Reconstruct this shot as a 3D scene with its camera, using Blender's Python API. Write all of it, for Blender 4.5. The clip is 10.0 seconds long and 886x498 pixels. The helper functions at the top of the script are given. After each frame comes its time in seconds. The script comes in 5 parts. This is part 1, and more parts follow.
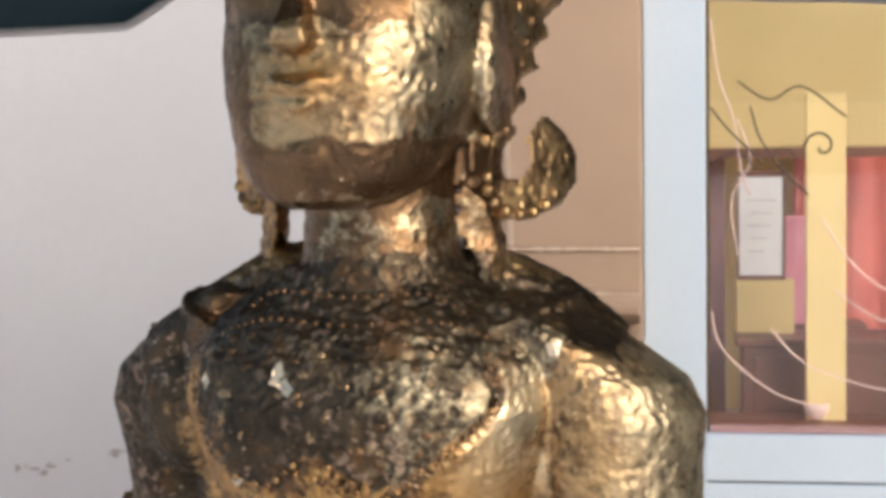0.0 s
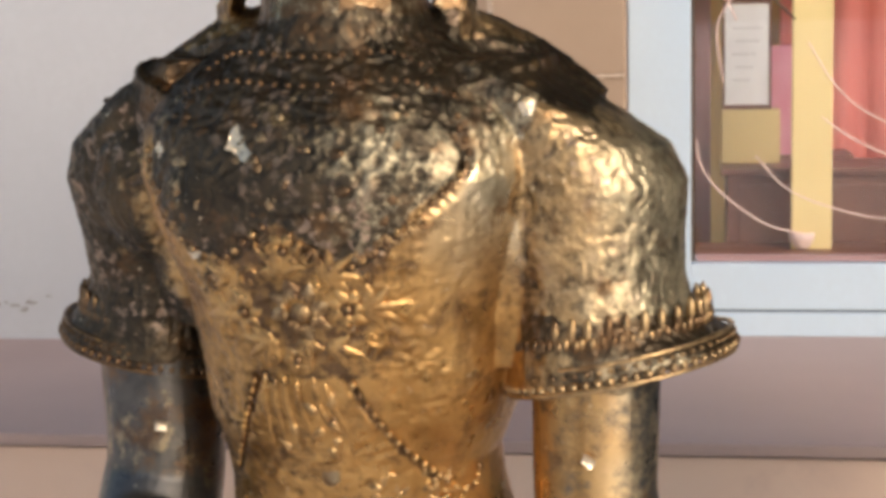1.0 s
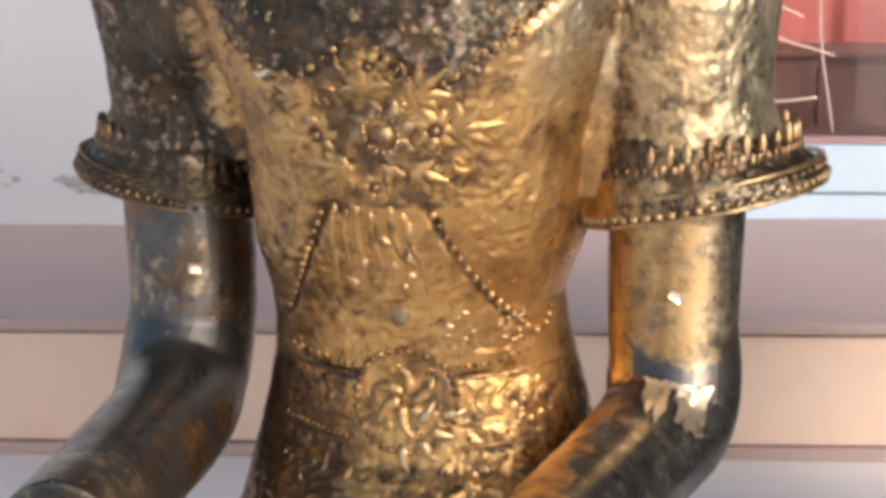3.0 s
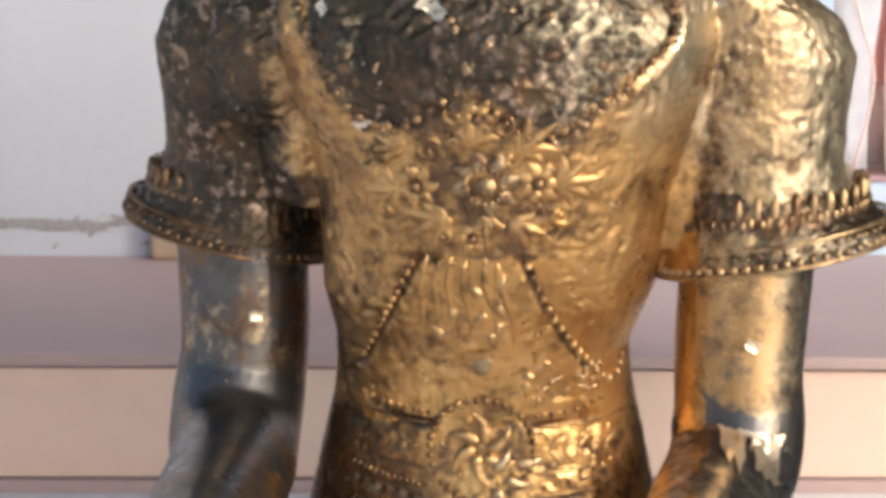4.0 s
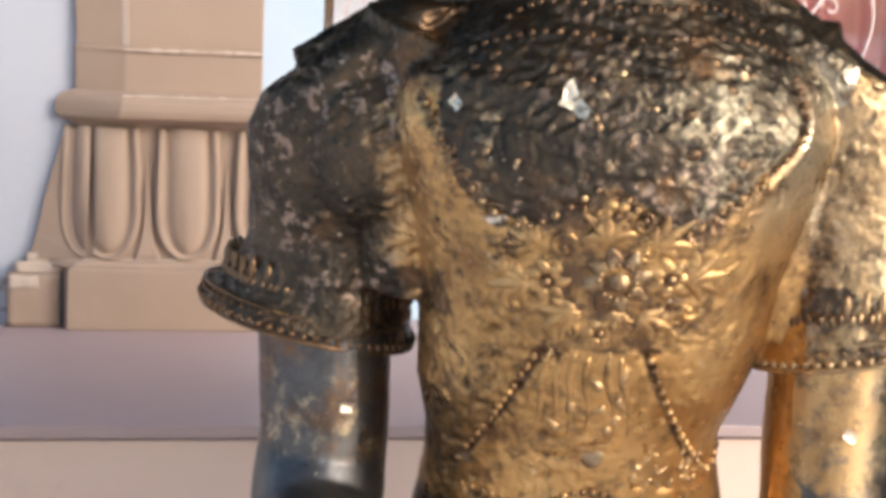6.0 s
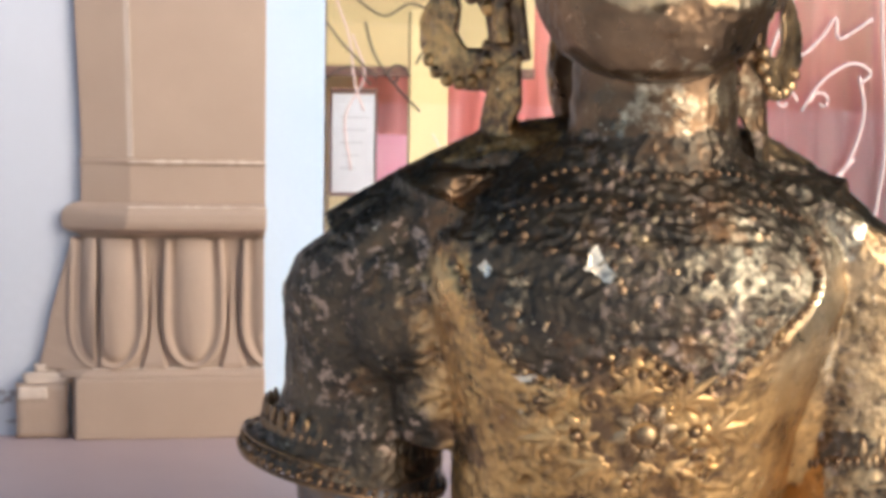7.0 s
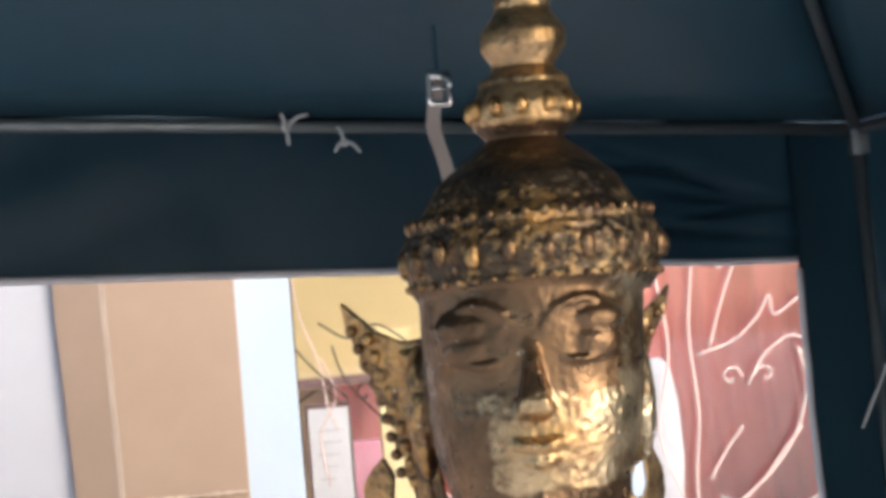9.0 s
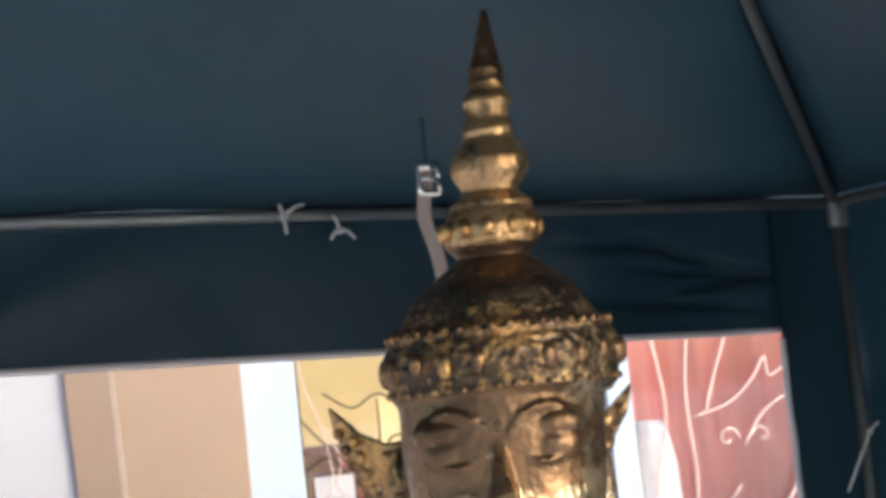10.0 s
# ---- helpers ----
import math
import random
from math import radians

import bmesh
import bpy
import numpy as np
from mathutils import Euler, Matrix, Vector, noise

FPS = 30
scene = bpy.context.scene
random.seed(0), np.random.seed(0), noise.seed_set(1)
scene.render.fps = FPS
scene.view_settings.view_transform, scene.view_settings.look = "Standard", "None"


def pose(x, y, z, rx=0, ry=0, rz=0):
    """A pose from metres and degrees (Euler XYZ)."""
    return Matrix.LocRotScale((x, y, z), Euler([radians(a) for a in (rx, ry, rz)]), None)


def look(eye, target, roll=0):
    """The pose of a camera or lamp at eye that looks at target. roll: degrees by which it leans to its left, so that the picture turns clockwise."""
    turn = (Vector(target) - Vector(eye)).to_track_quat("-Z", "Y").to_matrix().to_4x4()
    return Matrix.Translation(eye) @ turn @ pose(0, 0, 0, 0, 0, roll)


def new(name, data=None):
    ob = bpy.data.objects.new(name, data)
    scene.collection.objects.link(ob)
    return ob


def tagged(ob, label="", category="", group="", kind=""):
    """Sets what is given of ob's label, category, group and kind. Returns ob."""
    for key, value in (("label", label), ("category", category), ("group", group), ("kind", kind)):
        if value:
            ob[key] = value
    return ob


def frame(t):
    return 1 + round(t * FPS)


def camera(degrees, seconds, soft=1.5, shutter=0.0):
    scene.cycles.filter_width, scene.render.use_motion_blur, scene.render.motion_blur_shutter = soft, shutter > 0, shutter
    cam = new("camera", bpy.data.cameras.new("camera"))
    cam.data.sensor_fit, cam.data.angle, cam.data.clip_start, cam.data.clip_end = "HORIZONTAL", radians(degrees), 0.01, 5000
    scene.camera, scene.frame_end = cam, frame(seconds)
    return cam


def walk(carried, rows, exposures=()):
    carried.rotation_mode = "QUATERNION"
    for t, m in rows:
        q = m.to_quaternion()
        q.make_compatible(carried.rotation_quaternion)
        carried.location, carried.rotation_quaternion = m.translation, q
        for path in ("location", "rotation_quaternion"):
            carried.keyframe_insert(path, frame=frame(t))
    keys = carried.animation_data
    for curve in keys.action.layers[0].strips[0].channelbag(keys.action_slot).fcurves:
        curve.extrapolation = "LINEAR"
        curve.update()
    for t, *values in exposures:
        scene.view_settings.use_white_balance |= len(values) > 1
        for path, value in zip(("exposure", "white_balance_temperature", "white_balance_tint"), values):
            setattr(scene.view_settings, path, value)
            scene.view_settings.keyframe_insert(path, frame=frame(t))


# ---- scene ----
# ---------- camera and walk ----------
cam = camera(28.39, 10.0, soft=4.4)
EXPO = 0.5
PATH = [
    (0, pose(0.2692, -1.3240, 1.3008, 87.501, 0, 8.639) @ pose(0, 0, 0, 0, 0, -0.576)),
    (0.5, pose(0.2712, -1.3057, 1.2731, 85.687, 0, 8.396) @ pose(0, 0, 0, 0, 0, -0.916)),
    (1, pose(0.2714, -1.2587, 1.2340, 82.603, 0, 8.249) @ pose(0, 0, 0, 0, 0, -1.109)),
    (1.5, pose(0.2510, -1.2255, 1.2085, 80.276, 0, 6.884) @ pose(0, 0, 0, 0, 0, -1.483)),
    (2, pose(0.2123, -1.2130, 1.1860, 79.658, 0, 5.921) @ pose(0, 0, 0, 0, 0, -1.366)),
    (2.5, pose(0.1659, -1.1979, 1.1695, 78.916, 0, 5.046) @ pose(0, 0, 0, 0, 0, -0.797)),
    (4, pose(-0.0829, -1.2028, 1.1897, 80.169, 0, -3.322) @ pose(0, 0, 0, 0, 0, 1.056)),
    (4.5, pose(-0.1709, -1.1732, 1.1762, 80.033, 0, -5.509) @ pose(0, 0, 0, 0, 0, 2.441)),
    (5, pose(-0.2302, -1.1812, 1.1784, 81.630, 0, -7.356) @ pose(0, 0, 0, 0, 0, 2.253)),
    (6.5, pose(-0.3176, -1.1732, 1.2287, 82.935, 0, -10.590) @ pose(0, 0, 0, 0, 0, 2.309)),
    (7, pose(-0.3326, -1.2224, 1.2620, 85.096, 0, -10.196) @ pose(0, 0, 0, 0, 0, 0.905)),
    (7.5, pose(-0.3416, -1.3047, 1.3152, 87.192, 0, -10.055) @ pose(0, 0, 0, 0, 0, -2.477)),
    (8, pose(-0.3559, -1.4114, 1.3625, 89.806, 0, -10.560) @ pose(0, 0, 0, 0, 0, -3.447)),
    (8.5, pose(-0.3495, -1.4992, 1.4129, 91.856, 0, -11.049) @ pose(0, 0, 0, 0, 0, -4.313)),
    (9, pose(-0.3503, -1.5837, 1.4435, 93.384, 0, -11.157) @ pose(0, 0, 0, 0, 0, -4.904)),
    (9.5, pose(-0.3470, -1.6626, 1.4721, 94.560, 0, -10.873) @ pose(0, 0, 0, 0, 0, -5.660)),
    (10, pose(-0.3429, -1.7366, 1.4860, 95.167, 0, -11.052) @ pose(0, 0, 0, 0, 0, -6.097)),
]
walk(cam, PATH, [(0.0, EXPO - 0.16, 6200, 10), (0.5, EXPO - 0.2, 6250, 10), (1.0, EXPO - 0.18, 6400, 10), (1.6, EXPO + 0.06, 6230, 10), (2.5, EXPO + 0.1, 6000, 10), (4.0, EXPO + 0.12, 5950, 10),
                 (5.0, EXPO + 0.18, 5930, 10), (6.5, EXPO + 0.24, 5680, 10), (7.5, EXPO + 0.18, 5740, 10), (8.5, EXPO + 0.24, 5820, 10), (10.0, EXPO + 0.32, 5910, 10)])

# ---------- world and sun ----------
SUN_EL, SUN_AZ = 26.0, -42.0          # azimuth: degrees from -y towards +x
world = bpy.data.worlds.new("world")
scene.world = world
world.use_nodes = True
wt = world.node_tree
sky = wt.nodes.new("ShaderNodeTexSky")
sky.sky_type = "NISHITA"
sky.sun_disc = False
sky.sun_elevation = radians(SUN_EL)
sky.sun_rotation = radians(180 + SUN_AZ)
sky.dust_density = 4.0
sky.air_density = 1.0
sky.ozone_density = 0.6
wt.links.new(sky.outputs[0], wt.nodes["Background"].inputs[0])
wt.nodes["Background"].inputs[1].default_value = 0.15
sun = new("sun", bpy.data.lights.new("sun", "SUN"))
sun.data.energy = 0.95
sun.data.angle = radians(40)
sun.data.color = (1.0, 0.95, 0.88)
_d = Vector((math.sin(radians(-SUN_AZ)) * math.cos(radians(SUN_EL)), -math.cos(radians(SUN_AZ)) * math.cos(radians(SUN_EL)), math.sin(radians(SUN_EL))))
sun.matrix_world = look(_d * 30, (0, 0, 0))


# ---------- materials ----------
def nodes_of(name):
    m = bpy.data.materials.new(name)
    m.use_nodes = True
    return m, m.node_tree, m.node_tree.nodes["Principled BSDF"]


def link(t, a, b):
    t.links.new(a, b)


def noise_fac(t, scale, detail=6, rough=0.6, lo=0.35, hi=0.65, stretch=(1, 1, 1)):
    tc = t.nodes.new("ShaderNodeTexCoord")
    mp = t.nodes.new("ShaderNodeMapping")
    mp.inputs["Scale"].default_value = stretch
    n = t.nodes.new("ShaderNodeTexNoise")
    n.inputs["Scale"].default_value = scale
    n.inputs["Detail"].default_value = detail
    n.inputs["Roughness"].default_value = rough
    r = t.nodes.new("ShaderNodeMapRange")
    r.inputs["From Min"].default_value = lo
    r.inputs["From Max"].default_value = hi
    link(t, tc.outputs["Object"], mp.inputs[0])
    link(t, mp.outputs[0], n.inputs["Vector"])
    link(t, n.outputs["Fac"], r.inputs["Value"])
    return r.outputs[0]


def mix(t, fac, a, b):
    m = t.nodes.new("ShaderNodeMix")
    m.data_type = "RGBA"
    if isinstance(fac, float):
        m.inputs[0].default_value = fac
    else:
        link(t, fac, m.inputs[0])
    for k, v in ((6, a), (7, b)):
        if isinstance(v, tuple):
            m.inputs[k].default_value = (*v, 1)
        else:
            link(t, v, m.inputs[k])
    return m.outputs[2]


def bump(t, bsdf, fac, strength, dist):
    b = t.nodes.new("ShaderNodeBump")
    b.inputs["Strength"].default_value = strength
    b.inputs["Distance"].default_value = dist
    link(t, fac, b.inputs["Height"])
    link(t, b.outputs[0], bsdf.inputs["Normal"])
    return b


def plain(name, a, b, rough=0.6, big=2.0, fine=60.0, metal=0.0, relief=0.15, depth=0.002, dirt=None):
    """Two tones over a large and a fine grain, with a slight relief."""
    m, t, p = nodes_of(name)
    c = mix(t, noise_fac(t, big), a, b)
    grain = noise_fac(t, fine, 8, 0.7, 0.25, 0.75)
    c2 = mix(t, grain, tuple(0.9 * v for v in a), c) if dirt is None else mix(t, noise_fac(t, big * 3, 8, 0.75, 0.55, 0.75), c, dirt)
    link(t, c2, p.inputs["Base Color"])
    p.inputs["Metallic"].default_value = metal
    p.inputs["Roughness"].default_value = rough
    bump(t, p, grain, relief, depth)
    return m


M_WALL = plain("white_limewash", (0.52, 0.525, 0.555), (0.455, 0.46, 0.49), 0.85, 1.2, 30)
M_SAND = plain("sandstone_paint", (0.395, 0.282, 0.20), (0.335, 0.232, 0.163), 0.75, 3, 70, relief=0.3)
M_EDGE = plain("worn_plaster", (0.60, 0.48, 0.37), (0.50, 0.38, 0.28), 0.8, 9, 80)
M_PINK = plain("pink_terrazzo", (0.44, 0.325, 0.295), (0.37, 0.27, 0.245), 0.55, 1.5, 120)
M_TAN = plain("tan_stone", (0.72, 0.54, 0.43), (0.66, 0.48, 0.38), 0.5, 1.4, 60, dirt=(0.62, 0.45, 0.37))
M_FLOOR = plain("pale_floor", (0.80, 0.765, 0.74), (0.74, 0.70, 0.67), 0.35, 1.0, 40)
M_BLUE = plain("pale_blue_paint", (0.50, 0.60, 0.72), (0.45, 0.56, 0.69), 0.45, 2.5, 50, relief=0.08)
M_GROOVE = plain("dark_joint", (0.16, 0.19, 0.23), (0.12, 0.14, 0.17), 0.8)
M_YELLOW = plain("yellow_plaster", (0.74, 0.58, 0.28), (0.66, 0.50, 0.23), 0.8, 2, 40)
M_RED = plain("red_cloth", (0.88, 0.30, 0.26), (0.80, 0.23, 0.20), 0.7, 5, 90)
M_ROSE = plain("pink_cloth", (0.75, 0.34, 0.42), (0.66, 0.20, 0.28), 0.7, 14, 90)
M_BROWN = plain("brown_wood", (0.20, 0.085, 0.06), (0.12, 0.05, 0.04), 0.45, 6, 60)
M_MAUVE = plain("mauve_wood", (0.36, 0.22, 0.22), (0.27, 0.15, 0.16), 0.5, 5, 60)
M_PAPER = plain("white_paper", (0.92, 0.92, 0.93), (0.82, 0.80, 0.82), 0.7, 9, 60)
M_GREY = plain("grey_print", (0.60, 0.58, 0.60), (0.42, 0.39, 0.42), 0.7, 20, 60)
M_GRILLE = plain("pale_pink_enamel", (0.80, 0.62, 0.56), (0.74, 0.52, 0.47), 0.4, 20, 90)
M_IRON = plain("dark_iron", (0.10, 0.07, 0.05), (0.06, 0.045, 0.035), 0.5, 20, 90, metal=0.5)
M_PIPE = plain("grey_steel", (0.24, 0.26, 0.26), (0.17, 0.19, 0.19), 0.4, 12, 80, metal=0.6)
M_HEM = plain("grey_binding", (0.62, 0.60, 0.62), (0.52, 0.50, 0.53), 0.7, 12, 120)
M_STRAP = plain("beige_webbing", (0.55, 0.48, 0.42), (0.45, 0.38, 0.33), 0.8, 20, 200)
M_CHROME = plain("chrome", (0.80, 0.80, 0.78), (0.70, 0.70, 0.68), 0.18, 20, 90, metal=1.0)
M_STRING = plain("pale_string", (0.62, 0.62, 0.60), (0.5, 0.5, 0.48), 0.8, 30, 200)
M_STAIN = plain("flaked_grey", (0.36, 0.33, 0.32), (0.27, 0.24, 0.24), 0.9, 15, 70, relief=0.4)

# navy tarpaulin with soft sheen and broad creases
M_TARP, _t, _p = nodes_of("navy_tarpaulin")
link(_t, mix(_t, noise_fac(_t, 3.0), (0.027, 0.074, 0.103), (0.021, 0.060, 0.086)), _p.inputs["Base Color"])
_p.inputs["Roughness"].default_value = 0.47
bump(_t, _p, noise_fac(_t, 260, 2, 0.5, 0.2, 0.8), 0.15, 0.001)

# window glass
M_GLASS, _t, _p = nodes_of("window_glass")
_p.inputs["Base Color"].default_value = (1, 1, 1, 1)
_p.inputs["Roughness"].default_value = 0.02
_p.inputs["Transmission Weight"].default_value = 1.0
_p.inputs["IOR"].default_value = 1.45

# gilded bronze: gold leaf rubbed away over dark metal, by mesh values of wear and painted shade
M_GILT, _t, _p = nodes_of("worn_gilding")
_at = _t.nodes.new("ShaderNodeAttribute")
_at.attribute_name = "gilt"
_lf = _t.nodes.new("ShaderNodeAttribute")
_lf.attribute_name = "leaf"
_pl = _t.nodes.new("ShaderNodeAttribute")
_pl.attribute_name = "pale"
_n = noise_fac(_t, 75, 8, 0.72, 0.2, 0.8)
_add = _t.nodes.new("ShaderNodeMath")
_add.operation = "ADD"
link(_t, _at.outputs["Fac"], _add.inputs[0])
link(_t, _n, _add.inputs[1])
_thr = _t.nodes.new("ShaderNodeMapRange")
_thr.inputs["From Min"].default_value = 0.76
_thr.inputs["From Max"].default_value = 1.10
link(_t, _add.outputs[0], _thr.inputs["Value"])
_gold = mix(_t, noise_fac(_t, 16, 6, 0.65), (0.70, 0.43, 0.165), (0.49, 0.28, 0.098))
_gold = mix(_t, _pl.outputs["Fac"], _gold, mix(_t, noise_fac(_t, 40, 6, 0.7), (0.64, 0.56, 0.40), (0.34, 0.30, 0.21)))
_sk = _t.nodes.new("ShaderNodeAttribute")
_sk.attribute_name = "rough_skin"
_dark = mix(_t, noise_fac(_t, 30, 6, 0.7), (0.120, 0.090, 0.058), (0.040, 0.035, 0.029))
_skf = _t.nodes.new("ShaderNodeMapRange")
_skf.inputs["From Min"].default_value = 0.12
_skf.inputs["From Max"].default_value = 0.28
link(_t, _sk.outputs["Fac"], _skf.inputs["Value"])
_wm = _t.nodes.new("ShaderNodeMapRange")
_wm.inputs["From Min"].default_value = 0.45
_wm.inputs["From Max"].default_value = 0.60
link(_t, _sk.outputs["Fac"], _wm.inputs["Value"])
_dark = mix(_t, _wm.outputs[0], mix(_t, noise_fac(_t, 22, 5, 0.6), (0.230, 0.140, 0.075), (0.105, 0.066, 0.038)), _dark)
_dark = mix(_t, _skf.outputs[0], mix(_t, noise_fac(_t, 30, 6, 0.7), (0.155, 0.145, 0.135), (0.072, 0.070, 0.071)), _dark)
_col = mix(_t, _thr.outputs[0], _dark, _gold)
_brown = noise_fac(_t, 21, 8, 0.75, 0.52, 0.70)
_col = mix(_t, _brown, _col, mix(_t, noise_fac(_t, 60), (0.26, 0.135, 0.055), (0.15, 0.085, 0.045)))
_speck = noise_fac(_t, 120, 4, 0.6, 0.67, 0.76)
_col = mix(_t, _speck, _col, (0.85, 0.68, 0.46))
# torn flecks of pinkish leaf, only where the skin is coarse
_fl = _t.nodes.new("ShaderNodeMath")
_fl.operation = "MULTIPLY"
link(_t, noise_fac(_t, 105, 5, 0.62, 0.54, 0.60), _fl.inputs[0])
_fm = _t.nodes.new("ShaderNodeMath")
_fm.operation = "MULTIPLY"
link(_t, noise_fac(_t, 13, 3, 0.5, 0.46, 0.62), _fm.inputs[0])
link(_t, _wm.outputs[0], _fm.inputs[1])
link(_t, _fm.outputs[0], _fl.inputs[1])
_col = mix(_t, _fl.outputs[0], _col, mix(_t, noise_fac(_t, 90), (0.48, 0.35, 0.26), (0.28, 0.20, 0.15)))
_col = mix(_t, _lf.outputs["Fac"], _col, (0.84, 0.71, 0.53))
link(_t, _col, _p.inputs["Base Color"])
_p.inputs["Metallic"].default_value = 0.86
_ro = _t.nodes.new("ShaderNodeMapRange")
_ro.inputs["To Min"].default_value = 0.24
_ro.inputs["To Max"].default_value = 0.46
link(_t, noise_fac(_t, 45, 5, 0.6), _ro.inputs["Value"])
_ra = _t.nodes.new("ShaderNodeMath")
_ra.operation = "MULTIPLY_ADD"
_ra.inputs[1].default_value = 0.13
link(_t, _wm.outputs[0], _ra.inputs[0])
link(_t, _ro.outputs[0], _ra.inputs[2])
link(_t, _ra.outputs[0], _p.inputs["Roughness"])
_tc = _t.nodes.new("ShaderNodeTexCoord")
_vo = _t.nodes.new("ShaderNodeTexVoronoi")
_vo.inputs["Scale"].default_value = 210
link(_t, _tc.outputs["Object"], _vo.inputs["Vector"])
_rn = _t.nodes.new("ShaderNodeTexNoise")
_rn.noise_type = "RIDGED_MULTIFRACTAL"
_rn.inputs["Scale"].default_value = 105
_rn.inputs["Detail"].default_value = 4
_rn.inputs["Roughness"].default_value = 0.6
_mp = _t.nodes.new("ShaderNodeMapping")
_mp.inputs["Scale"].default_value = (1.0, 1.0, 0.6)
link(_t, _tc.outputs["Object"], _mp.inputs[0])
link(_t, _mp.outputs[0], _rn.inputs["Vector"])
_ridge = _t.nodes.new("ShaderNodeMapRange")
_ridge.inputs["From Min"].default_value = 0.0
_ridge.inputs["From Max"].default_value = 1.4
link(_t, _rn.outputs["Fac"], _ridge.inputs["Value"])
_hm = _t.nodes.new("ShaderNodeMath")
_hm.operation = "MULTIPLY"
_or = _t.nodes.new("ShaderNodeAttribute")
_or.attribute_name = "rough_skin"
_sum = _t.nodes.new("ShaderNodeMath")
_sum.operation = "ADD"
_vs = _t.nodes.new("ShaderNodeMath")
_vs.operation = "MULTIPLY"
_vs.inputs[1].default_value = 0.35
link(_t, _vo.outputs["Distance"], _vs.inputs[0])
link(_t, _vs.outputs[0], _sum.inputs[0])
link(_t, _ridge.outputs[0], _sum.inputs[1])
link(_t, _sum.outputs[0], _hm.inputs[0])
link(_t, _or.outputs["Fac"], _hm.inputs[1])
bump(_t, _p, _hm.outputs[0], 1.0, 0.0027)


# ---------- building blocks ----------
def mesh_of(name, bm, mat, smooth=False):
    me = bpy.data.meshes.new(name)
    bmesh.ops.recalc_face_normals(bm, faces=bm.faces)
    bm.to_mesh(me)
    bm.free()
    me.materials.append(mat)
    if smooth:
        for f in me.polygons:
            f.use_smooth = True
    return me


def part(name, bm, mat, parent, label="", smooth=False):
    ob = new(name, mesh_of(name, bm, mat, smooth))
    ob.parent = parent
    if label:
        ob["label"] = label
    return ob


def empty(name, at=(0, 0, 0)):
    ob = new(name)
    ob.empty_display_size = 0.1
    ob.location = at
    return ob


def add_box(bm, x0, x1, y0, y1, z0, z1, bevel=0.0):
    r = bmesh.ops.create_cube(bm, size=1)
    for v in r["verts"]:
        v.co = Vector(((x0 + x1) / 2 + v.co.x * (x1 - x0), (y0 + y1) / 2 + v.co.y * (y1 - y0), (z0 + z1) / 2 + v.co.z * (z1 - z0)))
    if bevel:
        es = list({e for v in r["verts"] for e in v.link_edges})
        bmesh.ops.bevel(bm, geom=es, offset=bevel, segments=2, profile=0.6, affect="EDGES")


def box_bm(*a, bevel=0.0):
    bm = bmesh.new()
    add_box(bm, *a, bevel=bevel)
    return bm


def loft(bm, rings, cap=True):
    """Skin over rings of equal length."""
    vs = [[bm.verts.new(p) for p in r] for r in rings]
    n = len(vs[0])
    for a, b in zip(vs, vs[1:]):
        for i in range(n):
            bm.faces.new((a[i], a[(i + 1) % n], b[(i + 1) % n], b[i]))
    if cap:
        bm.faces.new(vs[0][::-1])
        bm.faces.new(vs[-1])


def oval(cx, cy, z, rx, ry, n=40, e=2.0, tilt=0.0):
    out = []
    for i in range(n):
        a = 2 * math.pi * i / n
        c, s = math.cos(a), math.sin(a)
        ux, uy = math.copysign(abs(c) ** (2 / e), c), math.copysign(abs(s) ** (2 / e), s)
        out.append((cx + rx * ux, cy + ry * uy, z + tilt * ux))
    return out


def tube(bm, pts, radii, n=14, flat=1.0, up=(0.13, 0.31, 0.94)):
    pts = [Vector(p) for p in pts]
    if isinstance(radii, (int, float)):
        radii = [radii] * len(pts)
    rings = []
    up = Vector(up)
    for i, p in enumerate(pts):
        d = (pts[min(i + 1, len(pts) - 1)] - pts[max(i - 1, 0)]).normalized()
        s = d.cross(up)
        if s.length < 0.2:
            s = d.cross(Vector((1, 0, 0)))
        s.normalize()
        u = s.cross(d)
        rings.append([p + radii[i] * (math.cos(2 * math.pi * k / n) * s + flat * math.sin(2 * math.pi * k / n) * u) for k in range(n)])
    loft(bm, rings)


def smooth_path(pts, per=6):
    """Catmull-Rom through the points."""
    p = [Vector(v) for v in pts]
    p = [2 * p[0] - p[1]] + p + [2 * p[-1] - p[-2]]
    out = []
    for i in range(1, len(p) - 2):
        for k in range(per):
            t = k / per
            a, b, c, d = p[i - 1:i + 3]
            out.append(0.5 * ((2 * b) + (c - a) * t + (2 * a - 5 * b + 4 * c - d) * t * t + (3 * b - a - 3 * c + d) * t ** 3))
    out.append(p[-2])
    return out


def blob(bm, c, r, seg=12):
    g = bmesh.ops.create_uvsphere(bm, u_segments=seg, v_segments=max(6, seg * 2 // 3), radius=1)
    for v in g["verts"]:
        v.co = Vector(c) + Vector((v.co.x * r[0], v.co.y * r[1], v.co.z * r[2]))


def slab(bm, outline, y0, y1):
    """A flat outline in x and z, given thickness along y."""
    a = [bm.verts.new((x, y0, z)) for x, z in outline]
    b = [bm.verts.new((x, y1, z)) for x, z in outline]
    n = len(a)
    bm.faces.new(a)
    bm.faces.new(b[::-1])
    for i in range(n):
        bm.faces.new((a[(i + 1) % n], a[i], b[i], b[(i + 1) % n]))


